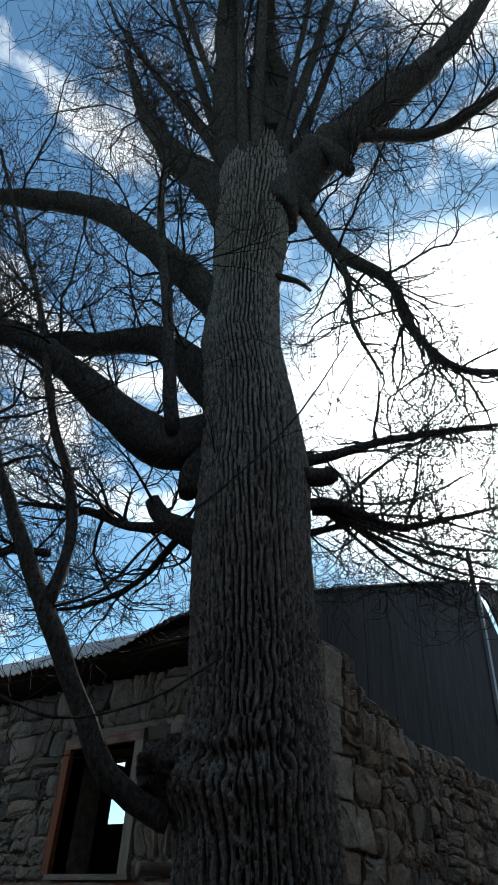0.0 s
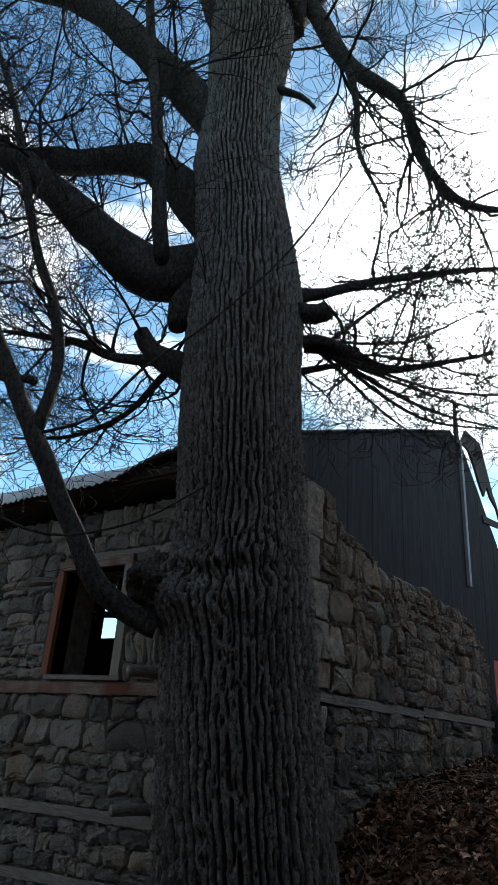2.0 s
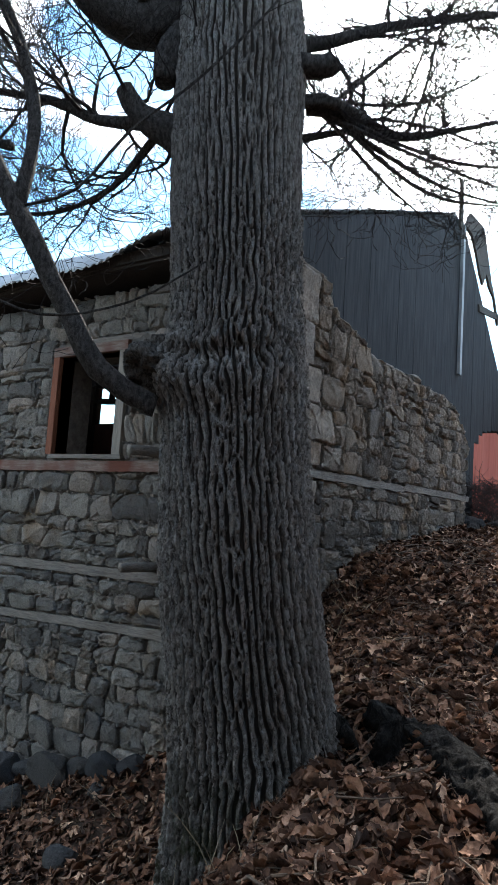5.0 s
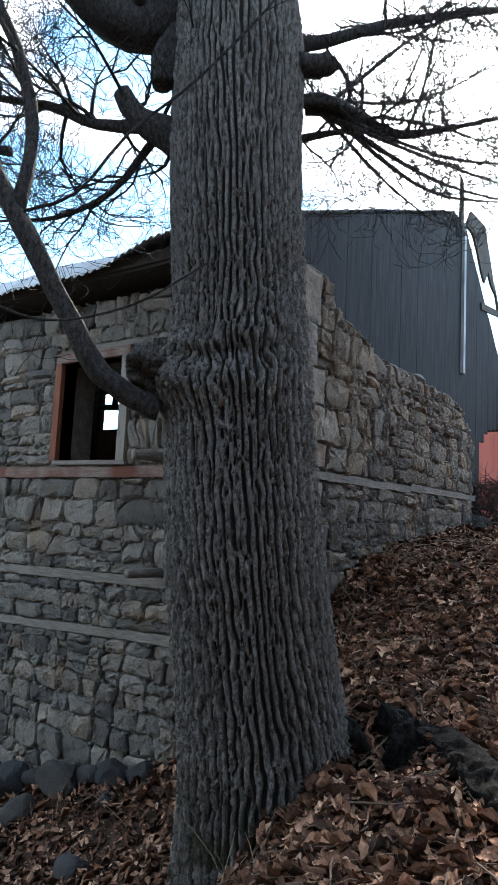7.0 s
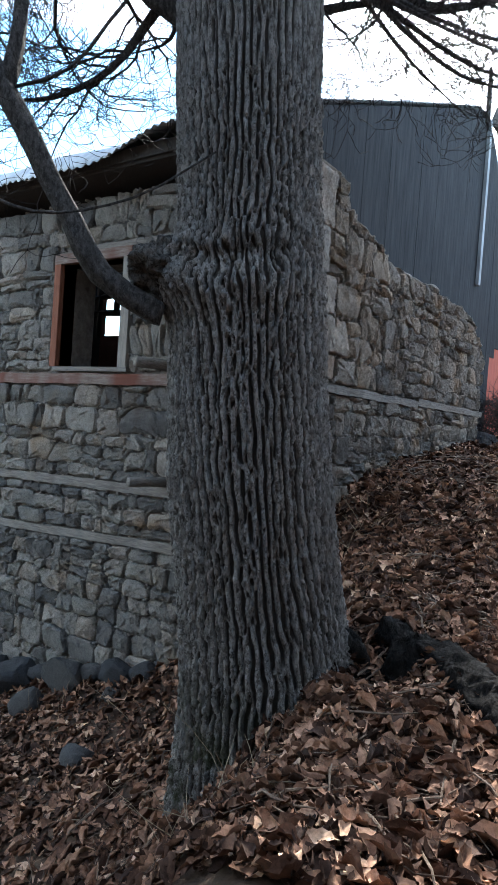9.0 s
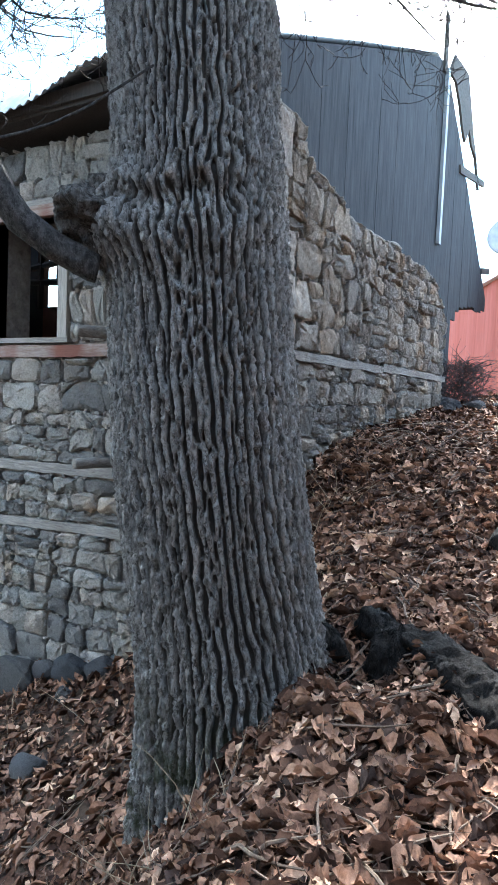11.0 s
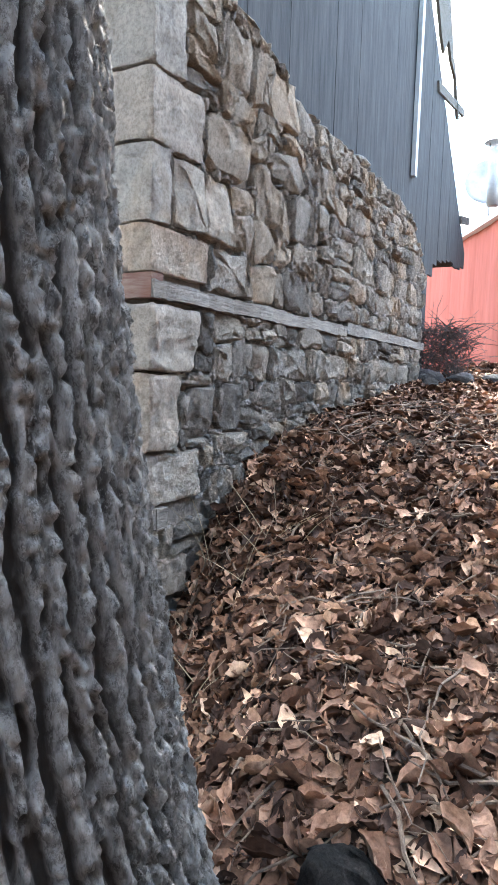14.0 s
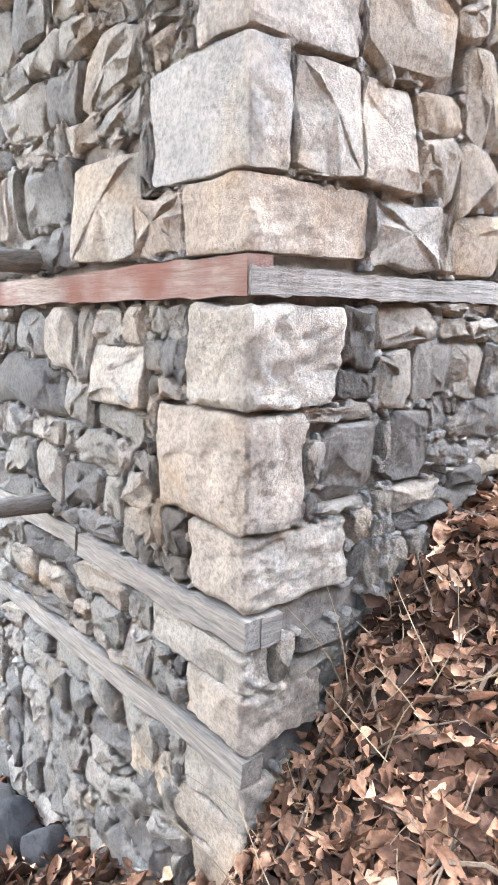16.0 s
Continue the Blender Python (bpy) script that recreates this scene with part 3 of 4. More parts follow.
for x, z, l2, r in ((-1.5, 1.94, 0.42, 0.055), (-1.5, 0.80, 0.4, 0.05)):
    pole = part("joist_end", Shape().tube([(x, 0.1, z), (x - 0.05, -l2 * 0.5, z + 0.005), (x - 0.1, -l2, z)], [r, r * 0.97, r * 0.94], 12, wobble=0.08), WOOD_GREY_Y, smooth=True)
    tagged(pole, "round weathered joist end sticking out of the wall", "joist", "joist ends")

# ---- the old tree ----
TREE = Vector((0.68, -1.65, 0))
SIDE, AWAY = Vector((0.8406, 0.5416, 0)), Vector((-0.5416, 0.8406, 0))


def at(u, z, d=0.0):
    return TREE + SIDE * u + AWAY * d + Vector((0, 0, z))


tree = thing("old_tree", "huge bare old tree with furrowed grey bark and a knotty trunk", "tree")
MID = [(-1.4, 0.18), (-0.42, 0.18), (0.05, 0.15), (0.8, 0.03), (1.1, -0.02), (1.7, -0.09), (2.15, -0.13), (2.75, -0.16), (3.64, -0.215), (4.35, -0.26), (5.1, -0.305), (5.74, -0.41), (6.6, -0.415), (7.25, -0.39), (8.4, -0.37), (9.2, -0.34), (10.2, -0.33)]
RAD = [(-1.4, 0.62), (-0.9, 0.52), (-0.42, 0.49), (0.05, 0.51), (0.8, 0.50), (1.1, 0.495), (1.7, 0.475), (2.15, 0.465), (2.75, 0.42), (3.64, 0.42), (4.35, 0.415), (5.1, 0.38), (5.74, 0.365), (6.6, 0.335), (7.25, 0.38), (8.2, 0.45), (8.6, 0.42), (9.2, 0.34), (9.7, 0.28)]


def furrow(p, a, knot):
    """Height of the bark, 0 in its furrows to 1 on its ridges, at a point of the trunk's skin."""
    slow = Vector((p.x * 4, p.y * 4, p.z * 1.6))
    mid = Vector((p.x * 12, p.y * 12, p.z * 7.5))
    fine = noise.noise(Vector((p.x * 48, p.y * 48, p.z * 26)))
    wild = 1.0 + 1.6 * knot
    one = math.sin(68 * a + wild * (5.0 * noise.noise(slow) + 2.8 * noise.noise(mid)) + 1.15 * fine)
    two = math.sin(51 * a + wild * (5.0 * noise.noise(slow + Vector((7, 3, 9))) + 2.8 * noise.noise(mid + Vector((2, 8, 4)))) - 1.15 * fine)
    h = min(1.0, max(0.0, 0.58 + 0.56 * one + 0.56 * two))
    h = h * h * (3 - 2 * h)
    step = min(1.0, abs(noise.noise(Vector((p.x * 14, p.y * 14, p.z * 20 + 40)))) / 0.13)
    return h * (0.58 + 0.42 * step + 0.30 * fine) + 0.24 * noise.noise(p * 80)


zs = list(np.arange(-1.0, 3.3, 0.012)) + list(np.arange(3.4, 9.7, 0.045))
ROUND = 760
tv, crest = [], []
for z in zs:
    c = at(interp(z, MID), z)
    r0 = interp(z, RAD) * 0.975
    for j in range(ROUND):
        a = 2 * math.pi * j / ROUND
        o = SIDE * math.cos(a) + AWAY * math.sin(a)
        k = r0 * (1 + 0.045 * noise.noise(o * 1.4 + Vector((0, 0, z * 0.7))))
        if z < 0.6:
            t = min(1.0, (0.6 - z) / 1.1)
            k += t * t * 0.16 * max(0.0, math.cos(a - 0.1)) ** 3 + t * t * 0.10 * (0.5 + 0.5 * math.sin(a * 5 - 3.57))
        if z < 2.0:
            k -= 0.05 * max(0.0, math.cos(a - 0.6)) ** 4 * min(1.0, 2.0 - z)
        # healed scar bulge at breast height
        front = max(0.0, math.cos(a + 2.0))
        fold = 2.36 - 0.10 * math.cos(a + 2.7) + 0.10 * noise.noise(o * 2.6)
        k += front * (0.05 * math.exp(-((z - fold + 0.16) / 0.11) ** 2) + 0.028 * math.exp(-((z - fold - 0.09) / 0.06) ** 2) - 0.022 * math.exp(-((z - fold) / 0.04) ** 2))
        k += 0.13 * math.exp(-((z - 2.24) / 0.15) ** 2) * max(0.0, math.cos(a + 2.85)) ** 5
        knot = front * math.exp(-((z - 2.36) / 0.17) ** 2)
        k += 0.05 * math.exp(-((z - 4.4) / 0.5) ** 2) * max(0.0, math.cos(a)) ** 2
        p = c + o * k
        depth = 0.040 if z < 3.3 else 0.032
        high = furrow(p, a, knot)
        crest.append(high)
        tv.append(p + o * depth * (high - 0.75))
nz = len(zs)
tf = [(i * ROUND + j, i * ROUND + (j + 1) % ROUND, (i + 1) * ROUND + (j + 1) % ROUND, (i + 1) * ROUND + j) for i in range(nz - 1) for j in range(ROUND)]
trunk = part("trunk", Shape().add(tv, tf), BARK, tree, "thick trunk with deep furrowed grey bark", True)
# relief height, by which the bark colour paints its furrows darker
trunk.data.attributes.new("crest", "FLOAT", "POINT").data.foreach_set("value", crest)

# burl with the old cut limb
s = Shape()
bc, br = at(-0.56, 2.26, -0.12), 0.24
bv = []
NB = 80
for i in range(NB + 1):
    th = math.pi * i / NB
    for j in range(NB):
        ph = 2 * math.pi * j / NB
        o = Vector((math.sin(th) * math.cos(ph), math.sin(th) * math.sin(ph), math.cos(th)))
        k = br * (1 + 0.35 * noise.noise(o * 1.7) + 0.18 * noise.noise(o * 4.5) + 0.06 * noise.noise(o * 11) + 0.03 * noise.noise(o * 26))
        bv.append(bc + (SIDE * o.x * 0.95 + AWAY * o.y + Vector((0, 0, o.z * 0.74))) * k)
bf = [(i * NB + j, (i + 1) * NB + j, (i + 1) * NB + (j + 1) % NB, i * NB + (j + 1) % NB) for i in range(NB) for j in range(NB)]
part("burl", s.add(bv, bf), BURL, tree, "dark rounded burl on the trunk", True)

rng = random.Random(11)
twigs = Shape()
count = [0]


def twig(p, d, length, r, level):
    """A thin branch that wanders in kinks and carries thinner ones."""
    n = (8, 6, 5, 4)[level]
    pts, rad = [p], [r]
    for i in range(n):
        d = (d + Vector((rng.gauss(0, 0.27), rng.gauss(0, 0.27), rng.gauss(0.03, 0.23)))).normalized()
        if p.z < 3.5 and (p - TREE).dot(SIDE) > 0.2:
            d = Vector((d.x, d.y, abs(d.z))).normalized()
        p = p + d * length / n
        pts.append(p)
        rad.append(max(0.0024, r * (1 - 0.75 * (i + 1) / n)))
        if level < 3 and i >= 1 and rng.random() < (0.85, 0.6, 0.22)[level]:
            for _ in range(2 if level == 0 and i % 2 else 1):
                turn = Vector((rng.gauss(0, 1), rng.gauss(0, 1), rng.gauss(0.1, 0.8))).normalized()
                nd = (d * 0.7 + turn * 0.75).normalized()
                twig(p, nd, length * rng.uniform(0.4, 0.66), max(0.003, rad[-1] * 0.62), level + 1)
    twigs.tube(pts, rad, 4 if r > 0.012 else 3, cap=False)
    count[0] += 1


def limb(name, ctrl, r0, r1, shoots, reach=1.0, up=0.3, label="", mat=None, sides=12, bare=0.12):
    pts = curve_points([at(*c) for c in ctrl])
    n = len(pts)
    rad = [r0 + (r1 - r0) * (i / (n - 1)) ** 0.8 for i in range(n)]
    s = Shape()
    s.tube(pts, rad, sides, wobble=0.32)
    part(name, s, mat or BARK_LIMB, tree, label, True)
    shoots = round(shoots * 1.5)
    for k in range(shoots):
        i = int(n * (bare + (0.98 - bare) * (k + rng.random()) / shoots))
        i = min(i, n - 2)
        along = (pts[i + 1] - pts[i]).normalized()
        out = Vector((rng.gauss(0, 1), rng.gauss(0, 1), rng.gauss(0.2, 1))).normalized()
        d = (along * 0.55 + out * 0.8 + Vector((0, 0, up))).normalized()
        twig(pts[i], d, reach * rng.uniform(0.7, 1.5), min(0.017, rad[i] * 0.45), 0)
    return pts


limb("limb", [(-0.45, 4.75), (-0.97, 4.66), (-1.42, 4.96, -0.1), (-2.01, 5.48, -0.2), (-2.7, 5.9, -0.3), (-3.5, 6.6, -0.4)], 0.225, 0.05, 12, 1.1, label="heavy crooked limb")
limb("limb", [(-0.5, 5.2, 0.1), (-0.8, 5.55, 0.1), (-1.21, 6.05, 0.2), (-1.89, 6.16, 0.3), (-2.9, 6.35, 0.4), (-3.8, 6.8, 0.5)], 0.20, 0.05, 12, 1.1)
limb("limb", [(-0.5, 6.1), (-0.84, 6.6), (-1.37, 7.14, -0.1), (-1.94, 7.64, -0.2), (-2.71, 7.91, -0.2), (-3.6, 8.1, -0.2), (-4.6, 8.6, -0.3)], 0.21, 0.05, 14, 1.3)
limb("limb", [(-0.45, 7.4), (-0.72, 8.05), (-0.95, 8.55), (-1.39, 9.32, 0.2), (-2.06, 10.87, 0.4), (-2.97, 14.0, 0.8)], 0.27, 0.05, 16, 1.7)
limb("limb", [(-0.36, 9.0), (-0.3, 9.8), (-0.25, 10.6, 0.1), (-0.4, 12.5, 0.3), (-0.45, 15.5, 0.5)], 0.41, 0.10, 18, 1.8)
limb("limb", [(-0.55, 8.2), (-0.72, 9.4, -0.3), (-0.82, 11, -0.6), (-0.94, 14.5, -0.9)], 0.26, 0.07, 16, 1.8)
limb("limb", [(-0.25, 7.7), (0.02, 8.3), (0.35, 8.7, -0.1), (1.06, 9.43, -0.3), (2.03, 10.6, -0.5), (3.1, 12.6, -0.8)], 0.33, 0.05, 16, 1.7)
limb("limb", [(0.35, 8.75, -0.1), (0.75, 8.95, -0.2), (1.15, 8.78, -0.3), (1.65, 8.65, -0.4), (2.4, 9.14, -0.6), (3.4, 10.0, -0.8)], 0.10, 0.03, 14, 1.4)
limb("limb", [(-0.05, 8.2), (0.13, 7.96), (0.51, 7.25, 0.1), (1.01, 6.88, 0.2), (1.2, 6.29, 0.3), (1.6, 5.84, 0.4), (2.3, 5.9, 0.5)], 0.10, 0.025, 24, 1.1, -0.1)
limb("limb", [(0.5, 7.3, 0.1), (0.6, 6.7, 0.1), (0.62, 6.2, 0.15), (0.85, 5.6, 0.2)], 0.045, 0.012, 8, 0.9, -0.1, sides=8)
limb("limb", [(0.0, 4.05), (0.3, 4.12), (0.6, 4.14, 0.2), (0.95, 4.2, 0.5), (1.9, 4.7, 1.0)], 0.055, 0.012, 10, 0.8, 0.5)
limb("limb", [(0.1, 4.5), (0.3, 4.6, 0.1), (0.77, 4.9, 0.3), (1.26, 5.23, 0.6), (2.4, 5.7, 1.0)], 0.045, 0.016, 10, 1.0, 0.3)
limb("limb_stub", [(0.2, 8.75, -0.2), (0.45, 8.6, -0.25), (0.6, 8.25, -0.3), (0.66, 8.05, -0.3)], 0.15, 0.06, 2, 0.5, label="sawn limb stub")
limb("limb_stub", [(-0.45, 3.75), (-0.7, 3.86), (-0.88, 3.95), (-1.0, 4.14)], 0.13, 0.055, 3, 0.7, label="short broken limb stub")
limb("limb_stub", [(-0.42, 4.6, -0.05), (-0.62, 4.45, -0.08), (-0.7, 4.25, -0.1), (-0.71, 4.12, -0.1)], 0.16, 0.08, 0, label="rounded knob under a limb")
limb("limb_stub", [(0.02, 4.3, -0.1), (0.28, 4.28, -0.1), (0.36, 4.32, -0.12)], 0.085, 0.065, 0, label="short sawn stub")
limb("limb_stub", [(-0.1, 6.62, -0.1), (0.1, 6.48, -0.15), (0.22, 6.28, -0.2)], 0.04, 0.015, 0, label="small broken stub", sides=8)
limb("limb", [(-0.85, 3.9), (-1.18, 3.97, 0.1), (-1.56, 4.16, 0.2), (-2.2, 4.3, 0.3)], 0.05, 0.018, 12, 0.9, 0.0, sides=8)
limb("limb", [(-0.58, 2.0, -0.2), (-0.66, 2.03, -0.22), (-0.92, 2.19, -0.3), (-1.16, 2.58, -0.35), (-1.41, 3.01, -0.4), (-1.65, 3.42, -0.4), (-1.95, 3.94, -0.35), (-2.4, 4.7, -0.3), (-3.0, 6.2, -0.3)], 0.072, 0.03, 18, 1.0, 0.1, "long thin grey limb curving up from the burl", sides=14, bare=0.5)
limb("limb", [(-1.46, 3.1, -0.4), (-1.42, 3.6, -0.35), (-1.55, 4.11, -0.3), (-1.82, 4.71, -0.3), (-2.26, 6.08, -0.3), (-2.7, 7.1, -0.3), (-3.4, 8.8, -0.3)], 0.045, 0.02, 16, 1.0, 0.0, sides=8, bare=0.3)
limb("limb", [(-0.88, 4.66, -0.12), (-0.92, 4.95, -0.25), (-1.02, 5.79, -0.35), (-1.26, 7.24, -0.4), (-1.35, 8.5, -0.4)], 0.06, 0.03, 8, 1.0, 0.2, sides=10)
limb("limb", [(-1.45, 3.1, -0.4), (-1.1, 3.2, -0.45), (-0.8, 3.55, -0.5), (-0.4, 3.9, -0.52), (0.1, 4.5, -0.55), (0.5, 5.3, -0.5)], 0.010, 0.006, 2, 0.5, 0.1, sides=6, bare=0.6)
limb("limb", [(-1.7, 2.6, -0.5), (-1.2, 2.42, -0.55), (-0.7, 2.5, -0.6), (-0.3, 2.75, -0.6)], 0.010, 0.005, 0, 0.3, 0.1, sides=6)
for k in range(13):
    a = 2 * math.pi * k / 13 + rng.uniform(-0.2, 0.2)
    cu, cd = math.cos(a), math.sin(a)
    out = rng.uniform(0.9, 3.0)
    limb("limb", [(-0.38 + 0.3 * cu, 8.0 + rng.uniform(0, 0.9), 0.3 * cd), (-0.4 + 0.5 * cu, 9.2, 0.5 * cd), (-0.4 + (0.3 + out * 0.4) * cu, 11, (0.3 + out * 0.4) * cd), (-0.4 + out * cu, 13.8, out * cd)], rng.uniform(0.05, 0.10), 0.025, 5, 1.3, 0.2, sides=8, bare=0.3)
limb("limb", [(0.1, 4.0, 0.3), (0.4, 4.2, 0.5), (0.75, 4.3, 0.6), (1.05, 4.3, 0.7)], 0.035, 0.01, 8, 0.6, 0.1, sides=8)
limb("limb", [(-1.55, 3.5, -0.35), (-1.9, 3.6, -0.2), (-2.3, 3.5, 0.0), (-2.8, 3.4, 0.1)], 0.03, 0.01, 14, 0.8, 0.0, sides=8)
limb("limb", [(-0.8, 3.85, 0.1), (-1.1, 3.6, 0.3), (-1.5, 3.45, 0.4), (-2.0, 3.45, 0.5)], 0.03, 0.01, 12, 0.7, 0.0, sides=8)
for k in range(8):
    a = rng.uniform(-0.75, 0.85)
    far = rng.uniform(0.7, 2.3)
    deep = rng.uniform(-0.2, 0.9)
    limb("limb", [(0.22, 4.08 + rng.uniform(-0.05, 0.08), 0.05), (0.42, 4.12 + 0.1 * a, 0.1 + 0.1 * deep), (0.42 + far * 0.45, 4.12 + far * 0.4 * a + rng.uniform(-0.22, 0.22), 0.1 + 0.5 * deep), (0.42 + far, 4.15 + far * 0.62 * a, 0.1 + deep)], rng.uniform(0.013, 0.024), 0.005, 5, 0.6, 0.05, sides=6, bare=0.2)
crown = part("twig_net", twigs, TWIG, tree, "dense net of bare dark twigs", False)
tagged(crown, kind="stuff")

# exposed roots running out over the bank
def root_part(ctrl, r0, r1, label):
    pts = curve_points(ctrl, 0.018)
    n = len(pts)
    sh = Shape()
    sh.tube(pts, [r0 + (r1 - r0) * i / (n - 1) for i in range(n)], 40, wobble=0.45)
    k = Shape()
    k.v = [tuple(Vector(v) + noise.noise_vector(Vector(v) * 7) * 0.05 + noise.noise_vector(Vector(v) * 22) * 0.024 + noise.noise_vector(Vector(v) * 60) * 0.008) for v in sh.v]
    k.f = sh.f
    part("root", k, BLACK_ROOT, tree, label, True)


root_part([(1.35, -1.2, 0.20), (1.6, -1.16, 0.19), (1.75, -1.26, 0.17), (1.9, -1.42, 0.15), (2.04, -1.6, 0.13), (2.2, -1.8, 0.10), (2.45, -2.1, 0.04)], 0.13, 0.15, "dark damp exposed root")
root_part([(1.54, -1.3, 0.30), (1.55, -1.34, 0.16), (1.57, -1.37, 0.0), (1.6, -1.42, -0.2), (1.62, -1.5, -0.5)], 0.075, 0.12, "broken upright root stub")
root_part([(1.05, -1.45, 0.32), (1.2, -1.42, 0.2), (1.34, -1.42, 0.02), (1.46, -1.46, -0.3)], 0.10, 0.08, "short buttress root")

# ---- fallen leaves ----
rng = random.Random(21)


def leaf_mesh(shape, p, normal, heading, size, curl, fold, cup, fine=True):
    """One dry leaf: a pointed oval, folded at the midrib, curled along it."""
    nrm = normal.normalized()
    f = (heading - nrm * heading.dot(nrm)).normalized()
    sd = nrm.cross(f)
    prof = (0.03, 0.20, 0.36, 0.43, 0.40, 0.30, 0.15, 0.0) if fine else (0.05, 0.34, 0.43, 0.30, 0.0)
    across = (-1, -0.5, 0, 0.5, 1) if fine else (-1, 0, 1)
    v = []
    n = len(prof)
    w = 0.38 + 0.26 * ((cup * 7.3) % 1)
    wave = 2.9 if fine else 4.1
    twist = (cup - 0.5) * 2.2
    for i, pr in enumerate(prof):
        t = i / (n - 1) - 0.5
        lift = curl * (t * t * 4) * 0.22 + 0.03 * math.sin(i * 1.7 + cup * 9)
        for k in across:
            e = abs(k)
            roll = fold * pr * e * e * 1.3 + e * 0.045 * math.sin(i * wave + k * 4 + cup * 20) + k * pr * twist * t
            v.append(p + (f * t * (1 - 0.15 * abs(curl)) + sd * (k * pr * w * (1.05 - 0.45 * e * abs(fold)) + 0.07 * math.sin(t * 5 + cup * 6)) + nrm * (lift + roll)) * size)
    faces = []
    for i in range(n - 1):
        m = len(across)
        for k in range(m - 1):
            a = i * m + k
            faces.append((a, a + 1, a + m + 1, a + m))
    shape.add(v, faces)


def ground_normal(x, y):
    e = 0.06
    return Vector((ground_z(x - e, y) - ground_z(x + e, y), ground_z(x, y - e) - ground_z(x, y + e), 2 * e)).normalized()


def in_house(x, y):
    return x < 0.03 and y > -0.02


def in_tree(x, y):
    return (x - 0.76) ** 2 + (y + 1.59) ** 2 < 0.5 ** 2


litter = Shape()


def scatter(count, xr, yr, size, lift, fine=False):
    made = 0
    while made < count:
        x, y = rng.uniform(*xr), rng.uniform(*yr)
        if in_house(x, y) or in_tree(x, y):
            continue
        tilt = 0.55 if x < 0.75 and -0.6 < y < 1.5 else 0.27
        nrm = (ground_normal(x, y) + Vector((rng.gauss(0, tilt), rng.gauss(0, tilt), 0))).normalized()
        a = rng.uniform(0, 2 * math.pi)
        leaf_mesh(litter, Vector((x, y, ground_z(x, y) + rng.uniform(0.005, lift))), nrm, Vector((math.cos(a), math.sin(a), 0.1)), size * rng.choice((0.4, 0.6, 0.85, 1.0, 1.2, 1.5)), rng.uniform(-0.6, 1.2), rng.choice((-0.3, 0.1, 0.2, 0.35, 0.7)), rng.random(), fine)
        made += 1


scatter(17000, (0.0, 2.6), (-3.2, 1.6), 0.095, 0.085, True)
scatter(18000, (-0.2, 3.6), (1.0, 6.5), 0.084, 0.065)
scatter(9000, (-3.8, 1.2), (-3.4, 0.0), 0.105, 0.07)
scatter(4500, (-1, 5), (5, 10.5), 0.12, 0.08)
scatter(3000, (2.0, 5.0), (-6.0, 1.0), 0.13, 0.07)
leaves = part("leaf_litter", litter, LEAF, smooth=True)
tagged(leaves, "thick litter of curled brown fallen leaves", "leaves", kind="stuff")

# ---- loose things on the ground ----
def rock_shape(c, size, seed, flat=0.7):
    s = Shape()
    bm = bmesh.new()
    bmesh.ops.create_icosphere(bm, subdivisions=3, radius=1.0)
    rk = random.Random(seed)
    cuts = [(Vector((rk.gauss(0, 1), rk.gauss(0, 1), rk.gauss(0, 1))).normalized(), rk.uniform(0.55, 0.85)) for _ in range(11)]
    o = Vector((seed * 3.7, seed * 1.3, 0))
    for v in bm.verts:
        d = v.co.normalized()
        k = min([1.0] + [h / d.dot(q5) for q5, h in cuts if d.dot(q5) > 0.05])
        k *= 1 + 0.06 * noise.noise(d * 3 + o)
        v.co = Vector((d.x * size[0], d.y * size[1], d.z * size[2])) * k * 1.25
    s.add([Vector(c) + v.co for v in bm.verts], [tuple(v.index for v in f.verts) for f in bm.faces])
    bm.free()
    return s


DARK_STONE = stone_material("dark damp stone", (0.045, 0.047, 0.052), (0.06, 0.062, 0.067), (0.08, 0.08, 0.083), buff=((0.085, 0.082, 0.08), (0.09, 0.085, 0.08)))
rng = random.Random(8)
for n, (x, y, sz) in enumerate(((-1.5, -0.12, 0.13), (-1.78, -0.16, 0.19), (-2.2, -0.12, 0.14), (-2.48, -0.22, 0.25), (-2.95, -0.13, 0.17), (-3.3, -0.25, 0.28), (-3.8, -0.14, 0.18), (-2.75, -0.5, 0.2), (-1.65, -0.4, 0.1), (-3.6, -0.55, 0.12), (-1.25, -1.1, 0.15))):
    rock = part("boulder", rock_shape((x, y, ground_z(x, y) + sz * 0.2), (sz * 1.1, sz * 0.8, sz * 0.75), n), DARK_STONE)
    tagged(rock, "dark bluish boulder at the foot of the stone wall", "stone", "boulders along the wall foot")
for n, (x, y, sz) in enumerate(((0.14, 5.3, 0.19), (0.42, 5.5, 0.15), (0.8, 6.0, 0.16), (0.2, 4.95, 0.12))):
    rock = part("boulder", rock_shape((x, y, ground_z(x, y) + sz * 0.4), (sz, sz * 0.85, sz * 0.75), n + 20), DARK_STONE)
    tagged(rock, "grey boulder lying at the ruined wall end", "stone", "boulders at the wall end")

# loose flat stones along the broken wall top
for n in range(20):
    y = 0.75 + n * 0.22 + rng.uniform(-0.06, 0.06)
    h = rng.uniform(0.03, 0.07)
    z = interp(y, TOP) + 0.0
    rock = part("loose_stone", rock_shape((-0.14 + rng.uniform(-0.06, 0.06), y, z), (rng.uniform(0.09, 0.15), rng.uniform(0.10, 0.18), h), n + 40), STONE, wall_right)

# fallen log beside the path
log = thing("fallen_log", "dark mossy rotten log among the leaves", "log")
pts = curve_points([(1.85, -0.02, 0.44), (2.0, 0.28, 0.55), (2.3, 0.6, 0.68), (2.75, 0.95, 0.82)], 0.04)
